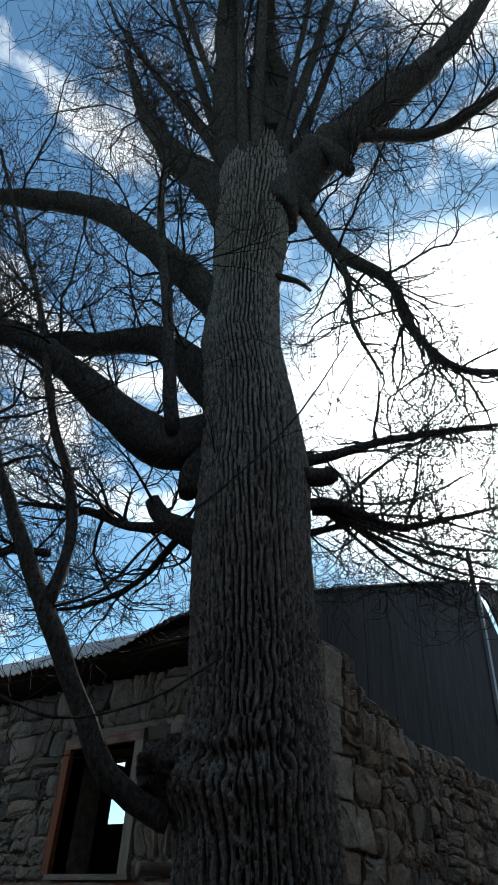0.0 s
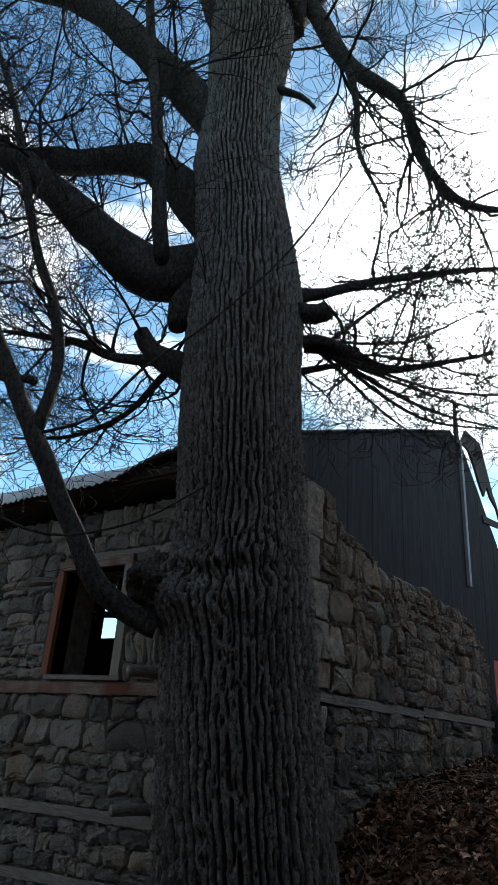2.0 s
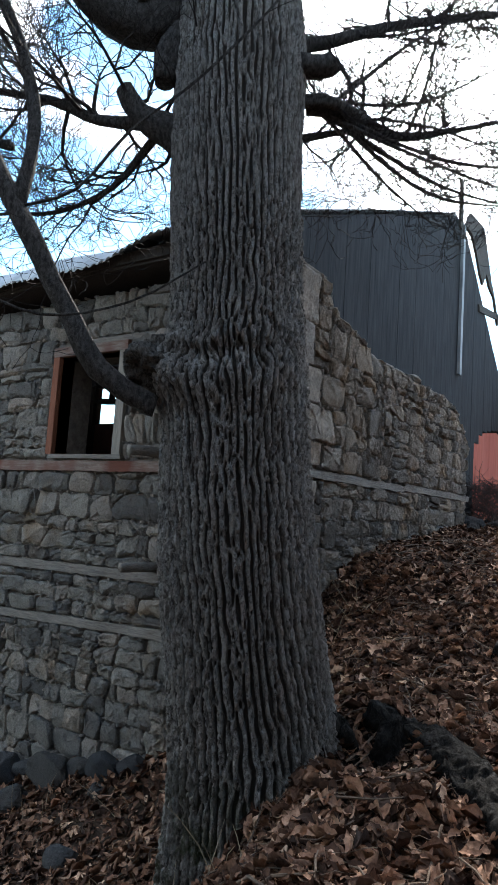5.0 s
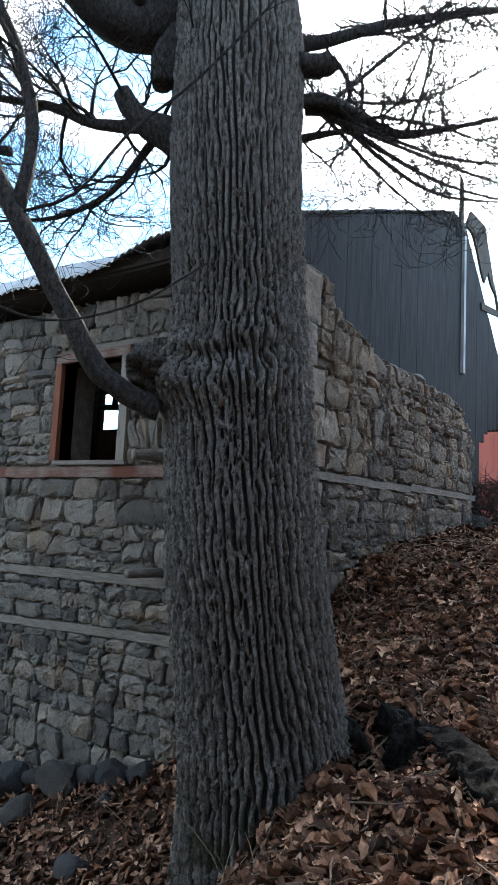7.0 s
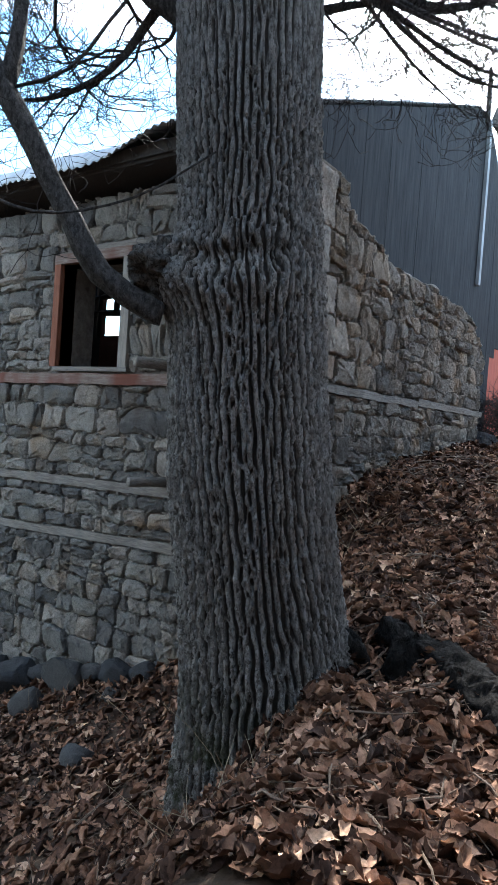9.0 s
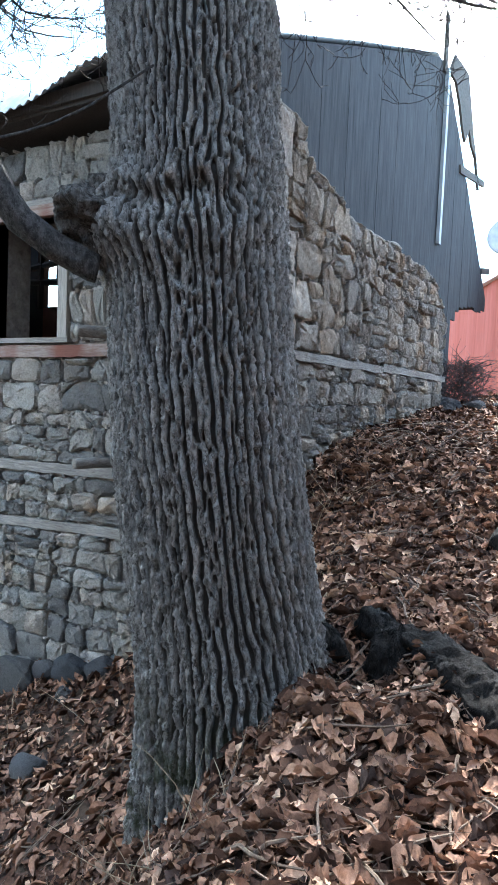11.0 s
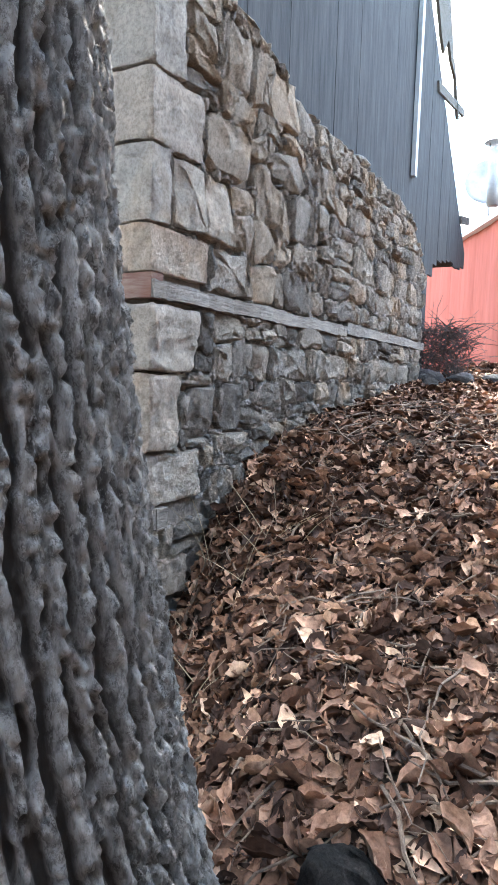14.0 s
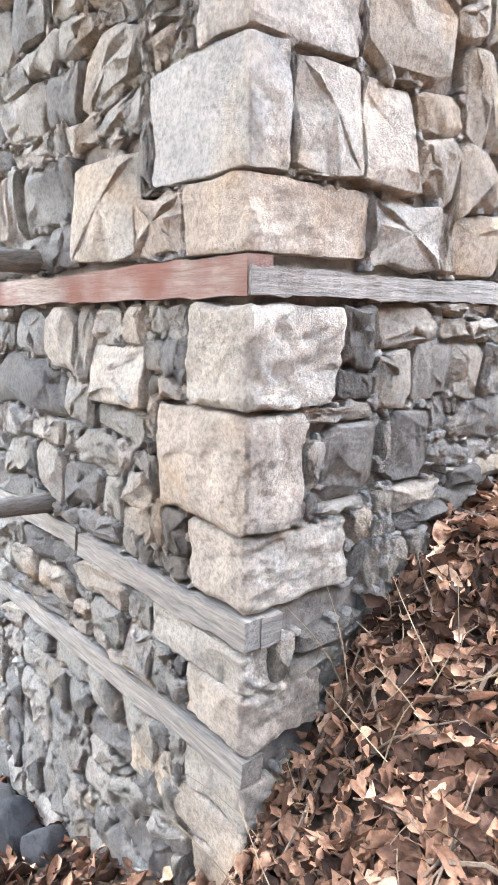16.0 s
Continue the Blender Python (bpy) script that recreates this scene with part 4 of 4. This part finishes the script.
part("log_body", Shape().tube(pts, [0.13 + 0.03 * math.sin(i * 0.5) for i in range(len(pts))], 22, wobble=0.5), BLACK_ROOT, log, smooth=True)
part("side_twig", Shape().tube([(2.0, 0.32, 0.62), (2.05, 0.12, 0.72), (2.2, -0.08, 0.7)], [0.012, 0.008, 0.004], 6), TWIG, log)

# sticks and dry stems
sticks = Shape()
rng = random.Random(31)
made = 0
while made < 750:
    x, y = rng.uniform(-0.4, 2.8), rng.uniform(-3.0, 3.5)
    if in_house(x, y) or in_tree(x, y):
        continue
    a, ln = rng.uniform(0, 6.28), rng.uniform(0.12, 0.5)
    pp = []
    for i in range(5):
        t = i / 4 - 0.5
        px, py = x + math.cos(a) * ln * t + rng.gauss(0, 0.008), y + math.sin(a) * ln * t + rng.gauss(0, 0.008)
        pp.append((px, py, ground_z(px, py) + 0.055 + rng.uniform(0, 0.03) + 0.05 * (t + 0.5) * rng.random()))
    r = rng.choice((0.0018, 0.0025, 0.004, 0.007))
    sticks.tube(pp, [r, r, r * 0.9, r * 0.7, r * 0.4], 5)
    made += 1
STICK = wood_material("dry stick", (0.08, 0.055, 0.04), (0.24, 0.17, 0.12), (14, 14, 2))
stick_litter = part("stick_litter", sticks, STICK)
tagged(stick_litter, "thin dry sticks scattered over the leaves", "sticks", kind="stuff")

STEM = wood_material("dry stem", (0.22, 0.16, 0.10), (0.42, 0.33, 0.22), (14, 14, 2))
stems = Shape()
for n in range(46):
    near_tree = n < 16
    x, y = (rng.uniform(0.75, 1.25), rng.uniform(-2.65, -2.25)) if near_tree else (rng.uniform(0.1, 0.6), rng.uniform(-0.35, 0.6))
    if n > 36:
        x, y = rng.uniform(-2.6, -1.0), rng.uniform(-0.9, -0.35)
    if in_house(x, y):
        x = 0.12
    z = ground_z(x, y)
    lean = Vector((rng.gauss(0, 0.5), rng.gauss(0, 0.5), 1)).normalized()
    h = rng.uniform(0.2, 0.5)
    p0 = Vector((x, y, z))
    sag = Vector((rng.gauss(0, 0.12), rng.gauss(0, 0.12), -0.04))
    stems.tube([p0 + lean * h * t + sag * t * t for t in (0, 0.25, 0.5, 0.75, 1)], [0.0028, 0.0025, 0.0022, 0.0018, 0.001], 4)
dry_stems = part("dry_stems", stems, STEM)
tagged(dry_stems, "dry straw coloured weed stems at the tree foot", "weeds", kind="stuff")

# brush heap at the end of the ruined wall
heap = Shape()
for n in range(520):
    x, y = rng.uniform(-0.2, 0.38), rng.uniform(5.35, 6.6)
    z = ground_z(x, y)
    d = Vector((rng.gauss(0, 0.9), rng.gauss(0, 0.9), rng.uniform(-0.15, 0.6))).normalized()
    ln = rng.uniform(0.25, 0.6)
    p0 = Vector((x, y, z + rng.uniform(0, 0.65)))
    heap.tube([p0, p0 + d * ln * 0.4 + Vector((rng.gauss(0, 0.04), rng.gauss(0, 0.04), 0.06)), p0 + d * ln + Vector((rng.gauss(0, 0.1), rng.gauss(0, 0.1), rng.gauss(-0.03, 0.06)))], [0.006, 0.004, 0.0018], 4)
brush = part("brush_heap", heap, TWIG)
tagged(brush, "tangled heap of dry brushwood by the wall", "brushwood", kind="stuff")

# broken barge boards and sticks at the far slope of the gable
def barge(name, pts, mat=WOOD_DARK_Y, x=-0.24):
    s = Shape()
    k = len(pts)
    s.add([(x, y, z) for y, z in pts] + [(x - 0.04, y, z) for y, z in pts], [tuple(range(k)), tuple(range(2 * k - 1, k - 1, -1))] + [(i, i + k, (i + 1) % k + k, (i + 1) % k) for i in range(k)])
    part(name, s, mat, gable)


barge("barge_board", [(5.62, 6.42), (5.9, 6.78), (6.75, 6.86), (7.05, 6.45), (7.35, 6.0), (7.55, 5.78), (7.2, 5.88), (6.98, 6.06), (6.75, 5.78), (6.55, 5.92), (6.3, 6.2), (6.0, 6.42)])
barge("barge_board", [(7.4, 5.98), (7.55, 5.85), (7.95, 5.35), (7.86, 5.33)])
barge("barge_stick", [(6.55, 5.36), (8.3, 5.62), (8.32, 5.52), (6.6, 5.24)])
barge("barge_stick", [(8.6, 4.1), (9.3, 4.22), (9.3, 4.1), (8.6, 3.98)])
barge("barge_stick", [(5.33, 6.3), (5.35, 7.15), (5.45, 7.12), (5.5, 6.3)])

# ---- masonry, piece by piece ----
def clip(poly, nx2, ny2, c):
    """Keeps the side of a convex outline where nx*x + ny*y <= c."""
    out = []
    for i, a in enumerate(poly):
        b = poly[(i + 1) % len(poly)]
        da, db = nx2 * a[0] + ny2 * a[1] - c, nx2 * b[0] + ny2 * b[1] - c
        if da <= 0:
            out.append(a)
        if da * db < 0:
            t = da / (da - db)
            out.append((a[0] + (b[0] - a[0]) * t, a[1] + (b[1] - a[1]) * t))
    return out


def rubble_cells(region, wide, high, seed, chaos=0.27):
    """Roughly coursed stone outlines, large and small, that fill a convex region."""
    rg = random.Random(seed)
    x0, x1 = min(p[0] for p in region), max(p[0] for p in region)
    z0, z1 = min(p[1] for p in region), max(p[1] for p in region)
    heights = []
    while sum(heights) < z1 - z0:
        heights.append(high * rg.choice((0.6, 0.8, 1.0, 1.15, 1.4)))
    fit_k = (z1 - z0) / sum(heights)
    levels = [z0]
    for h in heights:
        levels.append(levels[-1] + h * fit_k)

    def edge(j, x):
        if j in (0, len(levels) - 1):
            return levels[j]
        return levels[j] + high * chaos * (1.1 * noise.noise((x * 2.4, j * 7.1, seed)) + 0.7 * noise.noise((x * 7.0, j * 3.3, seed)))

    raw = []
    for j in range(len(levels) - 1):
        x = x0 - rg.uniform(0.05, 0.6) * wide
        lean = 0.0
        while x < x1:
            w = wide * rg.choice((0.45, 0.7, 0.9, 1.1, 1.3, 1.6)) * (0.7 + 0.3 * heights[j] / high)
            lean2 = rg.gauss(0, 0.10) * high
            a0, a1, b0, b1 = x - lean, x + lean, x + w - lean2, x + w + lean2
            lo, hi = [(a0, edge(j, a0)), ((a0 + b0) / 2, edge(j, (a0 + b0) / 2)), (b0, edge(j, b0))], [(b1, edge(j + 1, b1)), ((a1 + b1) / 2, edge(j + 1, (a1 + b1) / 2)), (a1, edge(j + 1, a1))]
            kind = rg.random()
            if kind < 0.16 and heights[j] > high * 0.95:
                t = rg.uniform(0.35, 0.65)
                l1 = (a0 + (a1 - a0) * t, lo[0][1] + (hi[2][1] - lo[0][1]) * t)
                r1 = (b0 + (b1 - b0) * t, lo[2][1] + (hi[0][1] - lo[2][1]) * (t + rg.uniform(-0.12, 0.12)))
                raw += [lo + [r1, l1], [l1, r1] + hi]
            elif kind < 0.24 and w > wide * 0.8:
                t = rg.uniform(0.5, 0.72)
                c1 = (b0 + (b1 - b0) * t, lo[2][1] + (hi[0][1] - lo[2][1]) * t)
                c2 = (b1 - w * rg.uniform(0.25, 0.45), edge(j + 1, b1 - w * 0.35))
                raw += [lo + [c1, c2, hi[2]], [c1, hi[0], c2]]
            else:
                raw.append(lo + hi)
            x, lean = x + w, lean2
    cells = []
    cx0, cz0 = sum(p[0] for p in region) / len(region), sum(p[1] for p in region) / len(region)
    for poly in raw:
        for i, a in enumerate(region):
            b = region[(i + 1) % len(region)]
            nx2, nz2 = b[1] - a[1], a[0] - b[0]
            c = nx2 * a[0] + nz2 * a[1]
            if nx2 * cx0 + nz2 * cz0 > c:
                nx2, nz2, c = -nx2, -nz2, -c
            poly = clip(poly, nx2, nz2, c)
            if len(poly) < 3:
                break
        if len(poly) >= 3:
            cells.append(poly)
    return cells


def rounded(poly):
    """The outline with its corners worn off."""
    out = []
    for i, a in enumerate(poly):
        b = poly[(i + 1) % len(poly)]
        if math.hypot(b[0] - a[0], b[1] - a[1]) < 0.025:
            out.append(((a[0] + b[0]) / 2, (a[1] + b[1]) / 2))
            continue
        for t in (0.2, 0.8):
            out.append((a[0] + (b[0] - a[0]) * t, a[1] + (b[1] - a[1]) * t))
    return out


def stone_shape(poly, rg, joint=0.010, proud=0.03, place=None, worn=True):
    """A stone over an outline: back edge, worn arris, broken uneven face."""
    cx, cz = sum(p[0] for p in poly) / len(poly), sum(p[1] for p in poly) / len(poly)
    pts = rounded(poly) if worn else []
    if not worn:
        for i, a in enumerate(poly):
            b = poly[(i + 1) % len(poly)]
            pts += [(a[0] + (b[0] - a[0]) * t, a[1] + (b[1] - a[1]) * t) for t in (0.05, 0.35, 0.65, 0.95)]
    pts = [(x + rg.gauss(0, 0.006), z + rg.gauss(0, 0.006)) for x, z in pts]
    hh = rg.uniform(0.2, 1.0) * proud
    tx, tz = rg.gauss(0, 0.09), rg.gauss(0, 0.09)
    size = min(0.2, max(math.hypot(x - cx, z - cz) for x, z in pts))
    bevel = size * rg.uniform(0.07, 0.16) if worn else 0.008
    rings = ((joint, -0.07, 0.002), (joint + 0.001, hh - bevel * 0.9 - 0.004, 0.004), (joint + bevel, hh, 0.007), (joint + bevel + size * 0.35, hh + size * 0.05, 0.010))
    ring = []
    for inset, d, rough in rings:
        for x, z in pts:
            dx, dz = x - cx, z - cz
            ln = math.hypot(dx, dz) or 1
            kk = max(0.22, 1 - inset / ln)
            dd = d + (0 if d < -0.05 else kk * (dx * tx + dz * tz) + rg.gauss(0, rough * min(1.0, size / 0.13)))
            ring.append((cx + dx * kk + rg.gauss(0, 0.003), cz + dz * kk + rg.gauss(0, 0.003), dd))
    n = len(pts)
    faces = []
    for i in range(3):
        for j in range(n):
            a, b = i * n + j, i * n + (j + 1) % n
            faces += [(a, b, b + n), (a, b + n, a + n)] if (i + j) % 2 else [(a, b, a + n), (b, b + n, a + n)]
    ring.append((cx + rg.gauss(0, 0.015), cz + rg.gauss(0, 0.015), hh + size * 0.06 + rg.uniform(-0.006, 0.012)))
    faces += [(3 * n + j, 3 * n + (j + 1) % n, 4 * n) for j in range(n)]
    return Shape().add([place(*p) for p in ring], faces)


def chips_at(shape, poly, rg, place, share, proud):
    """Small wedge stones pressed into the mortar round a stone."""
    for i, a in enumerate(poly):
        b = poly[(i + 1) % len(poly)]
        for t in (0.0, 0.5):
            if rg.random() > share * (1.0 if t == 0 else 0.5):
                continue
            x, z = a[0] + (b[0] - a[0]) * t, a[1] + (b[1] - a[1]) * t
            w, h, dp = rg.uniform(0.010, 0.032), rg.uniform(0.007, 0.020), rg.uniform(0.0, 0.7) * proud
            turn = math.atan2(b[1] - a[1], b[0] - a[0]) + rg.gauss(0, 0.3)
            c, s2 = math.cos(turn), math.sin(turn)
            v = []
            for d, k in ((-0.05, 1.0), (dp - 0.006, 1.0), (dp, 0.6)):
                for px, pz in ((-1, -0.5), (-0.2, -1), (1, -0.4), (0.8, 0.6), (-0.1, 1), (-0.9, 0.5)):
                    px, pz = (px + rg.gauss(0, 0.15)) * w * k, (pz + rg.gauss(0, 0.15)) * h * k
                    v.append(place(x + px * c - pz * s2, z + px * s2 + pz * c, d + rg.gauss(0, 0.002)))
            f = [(6 * q + j, 6 * q + (j + 1) % 6, 6 * q + 6 + (j + 1) % 6, 6 * q + 6 + j) for q in range(2) for j in range(6)] + [(12, 13, 14, 15, 16, 17)]
            shape.add(v, [g[::-1] for g in f] if place is on_left else f)


def on_left(s2, z, d):
    return (-s2, -d, z)


def on_right(s2, z, d):
    return (d, s2, z)


CHIPS = {"left": Shape(), "right": Shape()}
# larger dressed blocks let into the rubble: along, foot, head on each wall
BLOCKS = {"left": ((0.60, 1.06, 1.90, 2.28), (0.57, 1.0, 1.36, 1.60), (0.32, 0.59, 1.90, 2.10)),
          "right": ((0.15, 0.42, 2.12, 2.46), (0.43, 0.72, 2.11, 2.46), (0.50, 0.86, 1.87, 2.10), (0.43, 0.90, 2.48, 2.78), (0.30, 0.58, 1.08, 1.36), (0.62, 0.88, 1.1, 1.38))}


def area_of(poly):
    return 0.5 * abs(sum(a[0] * b[1] - b[0] * a[1] for a, b in zip(poly, poly[1:] + poly[:1])))


def beside_blocks(poly, blocks):
    """What is left of a stone's outline beside the dressed blocks."""
    for x0, x1, z0, z1 in blocks:
        inside = clip(clip(clip(clip(poly, 1, 0, x1), -1, 0, -x0), 0, 1, z1), 0, -1, -z0)
        if len(inside) < 3 or area_of(inside) < 0.0006:
            continue
        sides = [clip(poly, 1, 0, x0), clip(poly, -1, 0, -x1), clip(poly, 0, 1, z0), clip(poly, 0, -1, -z1)]
        poly = max(sides, key=lambda q: area_of(q) if len(q) > 2 else 0)
        if len(poly) < 3:
            return []
    return poly


def lay(cells, wall, place, seed, joint, proud, mat, name="stone", worn=True, share=0.55):
    rg = random.Random(seed)
    key = "left" if place is on_left else "right"
    for poly in cells:
        if worn is True and name == "stone" and seed < 120:
            poly = beside_blocks(poly, BLOCKS[key])
            if len(poly) < 3:
                continue
        area = 0.5 * abs(sum(a[0] * b[1] - b[0] * a[1] for a, b in zip(poly, poly[1:] + poly[:1])))
        if area < 0.0016:
            continue
        # one turning sense for all outlines
        if sum(a[0] * b[1] - b[0] * a[1] for a, b in zip(poly, poly[1:] + poly[:1])) < 0:
            poly = poly[::-1]
        s = stone_shape(poly, rg, joint, proud, place, worn)
        chips_at(CHIPS[key], poly, rg, place, share, proud)
        if place is on_left:
            s.f = [f[::-1] for f in s.f]
        part(name, s, mat, wall)


# band edges of the long wall: heights at the corner and 5 m along it
def band(lo0, lo1, hi0, hi1, a, b, end=5.0):
    f = lambda p, q2, x: p + (q2 - p) * x / end
    return [(a, f(lo0, lo1, a)), (b, f(lo0, lo1, b)), (b, f(hi0, hi1, b)), (a, f(hi0, hi1, a))]


FROM = 0.55
lay(rubble_cells([(FROM, 1.895), (2.12, 1.895), (2.12, 3.76), (FROM, 3.76)], 0.31, 0.225, 1), wall_left, on_left, 1, 0.004, 0.022, STONE)
lay(rubble_cells([(3.37, 1.88), (4.9, 1.88), (4.9, 3.76), (3.37, 3.76)], 0.31, 0.225, 2), wall_left, on_left, 2, 0.004, 0.022, STONE)
lay(rubble_cells([(2.12, 3.26), (3.37, 3.26), (3.37, 3.76), (2.12, 3.76)], 0.3, 0.25, 3), wall_left, on_left, 3, 0.004, 0.022, STONE)
lay(rubble_cells(band(0.775, 0.675, 1.76, 1.715, FROM, 4.9), 0.33, 0.24, 4), wall_left, on_left, 4, 0.004, 0.022, STONE)
lay(rubble_cells(band(0.275, 0.055, 0.66, 0.56, FROM, 4.9), 0.28, 0.19, 5), wall_left, on_left, 5, 0.006, 0.03, STONE)
lay(rubble_cells(band(-1.0, -2.5, 0.175, -0.05, FROM - 0.2, 4.9), 0.25, 0.20, 6, 0.36), wall_left, on_left, 6, 0.006, 0.04, STONE)

RF = 0.56
lay(rubble_cells([(RF, 1.85), (1.9, 1.86), (1.9, 3.2), (RF, 3.48)], 0.26, 0.28, 7), wall_right, on_right, 7, 0.008, 0.05, STONE_WARM)
lay(rubble_cells([(1.9, 1.88), (5.15, 1.88), (5.15, 2.7), (4.7, 3.05), (4.2, 3.2), (1.9, 3.2)], 0.25, 0.22, 8), wall_right, on_right, 8, 0.005, 0.06, STONE_WARM)
lay(rubble_cells([(RF, 0.2), (5.15, 1.0), (5.15, 1.79), (RF, 1.765)], 0.22, 0.17, 9, 0.36), wall_right, on_right, 9, 0.006, 0.06, STONE_WARM)


# dressed corner stones: foot, head, width on the long wall, width on the ruined wall
def quoin(z0, z1, wl2, wr, rg, extra=0.0):
    g = 0.006
    nx2, ny2, nz2 = 14, 16, 12
    s = Shape()
    lo, hi = Vector((-wl2 + g, -0.02 - extra, z0 + g)), Vector((0.02 + extra, wr - g, z1 - g))
    idx = {}
    v, f = [], []

    def vert(i, j, k):
        key = (i, j, k)
        if key not in idx:
            p = Vector((lo.x + (hi.x - lo.x) * i / nx2, lo.y + (hi.y - lo.y) * j / ny2, lo.z + (hi.z - lo.z) * k / nz2))
            edge = sum((i in (0, nx2), j in (0, ny2), k in (0, nz2)))
            mid = (lo + hi) / 2
            if edge > 1:
                pull = (0.005 if z0 > 1.8 else 0.013) * (edge - 1)
                p += (mid - p).normalized() * pull * (1 + 0.9 * noise.noise(p * 9))
            q3 = noise.noise_vector(p * 7 + Vector((z0 * 13, 0, 0)))
            q4 = noise.noise_vector(p * 24)
            q5 = 1.0 if z0 > 1.8 else 1.5
            p += Vector((q3.x * 0.016 + q4.x * 0.012, q3.y * 0.011 + q4.y * 0.005, (q3.z + q4.z * 0.4) * 0.012)) * q5
            idx[key] = len(v)
            v.append(p)
        return idx[key]

    for i in range(nx2):
        for k in range(nz2):
            f.append((vert(i, 0, k), vert(i + 1, 0, k), vert(i + 1, 0, k + 1), vert(i, 0, k + 1)))
    for j in range(ny2):
        for k in range(nz2):
            f.append((vert(nx2, j, k), vert(nx2, j + 1, k), vert(nx2, j + 1, k + 1), vert(nx2, j, k + 1)))
            f.append((vert(0, j + 1, k), vert(0, j, k), vert(0, j, k + 1), vert(0, j + 1, k + 1)))
    for i in range(nx2):
        for j in range(ny2):
            f.append((vert(i, j, nz2), vert(i + 1, j, nz2), vert(i + 1, j + 1, nz2), vert(i, j + 1, nz2)))
            f.append((vert(i, j + 1, 0), vert(i + 1, j + 1, 0), vert(i + 1, j, 0), vert(i, j, 0)))
    part("corner_stone", s.add(v, f), QUOIN if z0 > 1.85 else QUOIN_BUFF, wall_left, smooth=False)


rg = random.Random(3)
COURSES = [(3.2, 3.7, 0.36, 0.30, 0), (2.80, 3.2, 0.5, 0.25, 0), (2.47, 2.80, 0.24, 0.42, 0), (2.11, 2.47, 0.49, 0.14, 0), (1.885, 2.11, 0.31, 0.49, 0),
           (1.42, 1.75, 0.28, 0.36, 0.03), (1.04, 1.42, 0.49, 0.22, 0.02), (0.77, 1.04, 0.31, 0.46, 0.0), (0.49, 0.65, 0.55, 0.11, 0), (0.275, 0.49, 0.34, 0.34, 0.0), (-0.01, 0.17, 0.34, 0.14, 0.0), (-0.2, -0.01, 0.74, 0.2, 0), (-0.45, -0.2, 0.3, 0.2, 0)]
for n, (z0, z1, a, b, e) in enumerate(COURSES):
    quoin(z0, z1, a, b, rg, e)
    if a < FROM - 0.06 and z0 > -0.3:
        lay(rubble_cells([(a, z0), (FROM, z0), (FROM, z1), (a, z1)], 0.2, 0.17, 50 + n), wall_left, on_left, 50 + n, 0.006, 0.03, STONE)
    if b < RF - 0.06 and z0 > -0.3:
        lay(rubble_cells([(b, z0), (RF, z0), (RF, z1), (b, z1)], 0.24, 0.26, 80 + n), wall_right, on_right, 80 + n, 0.006, 0.04, STONE_WARM)

for key, wall, place in (("left", wall_left, on_left), ("right", wall_right, on_right)):
    for n, (a, b, z0, z1) in enumerate(BLOCKS[key]):
        rough = key == "right" and n > 2
        lay([[(a, z0), (b, z0), (b, z1), (a, z1)]], wall, place, 120 + n, 0.006, 0.045, STONE_WARM if rough else QUOIN_BUFF, worn=rough)
for wall, key in ((wall_left, "left"), (wall_right, "right")):
    chips = part("chinking", CHIPS[key], RUBBLE, wall, "small wedge stones packed into the joints")
    tagged(chips, kind="stuff")
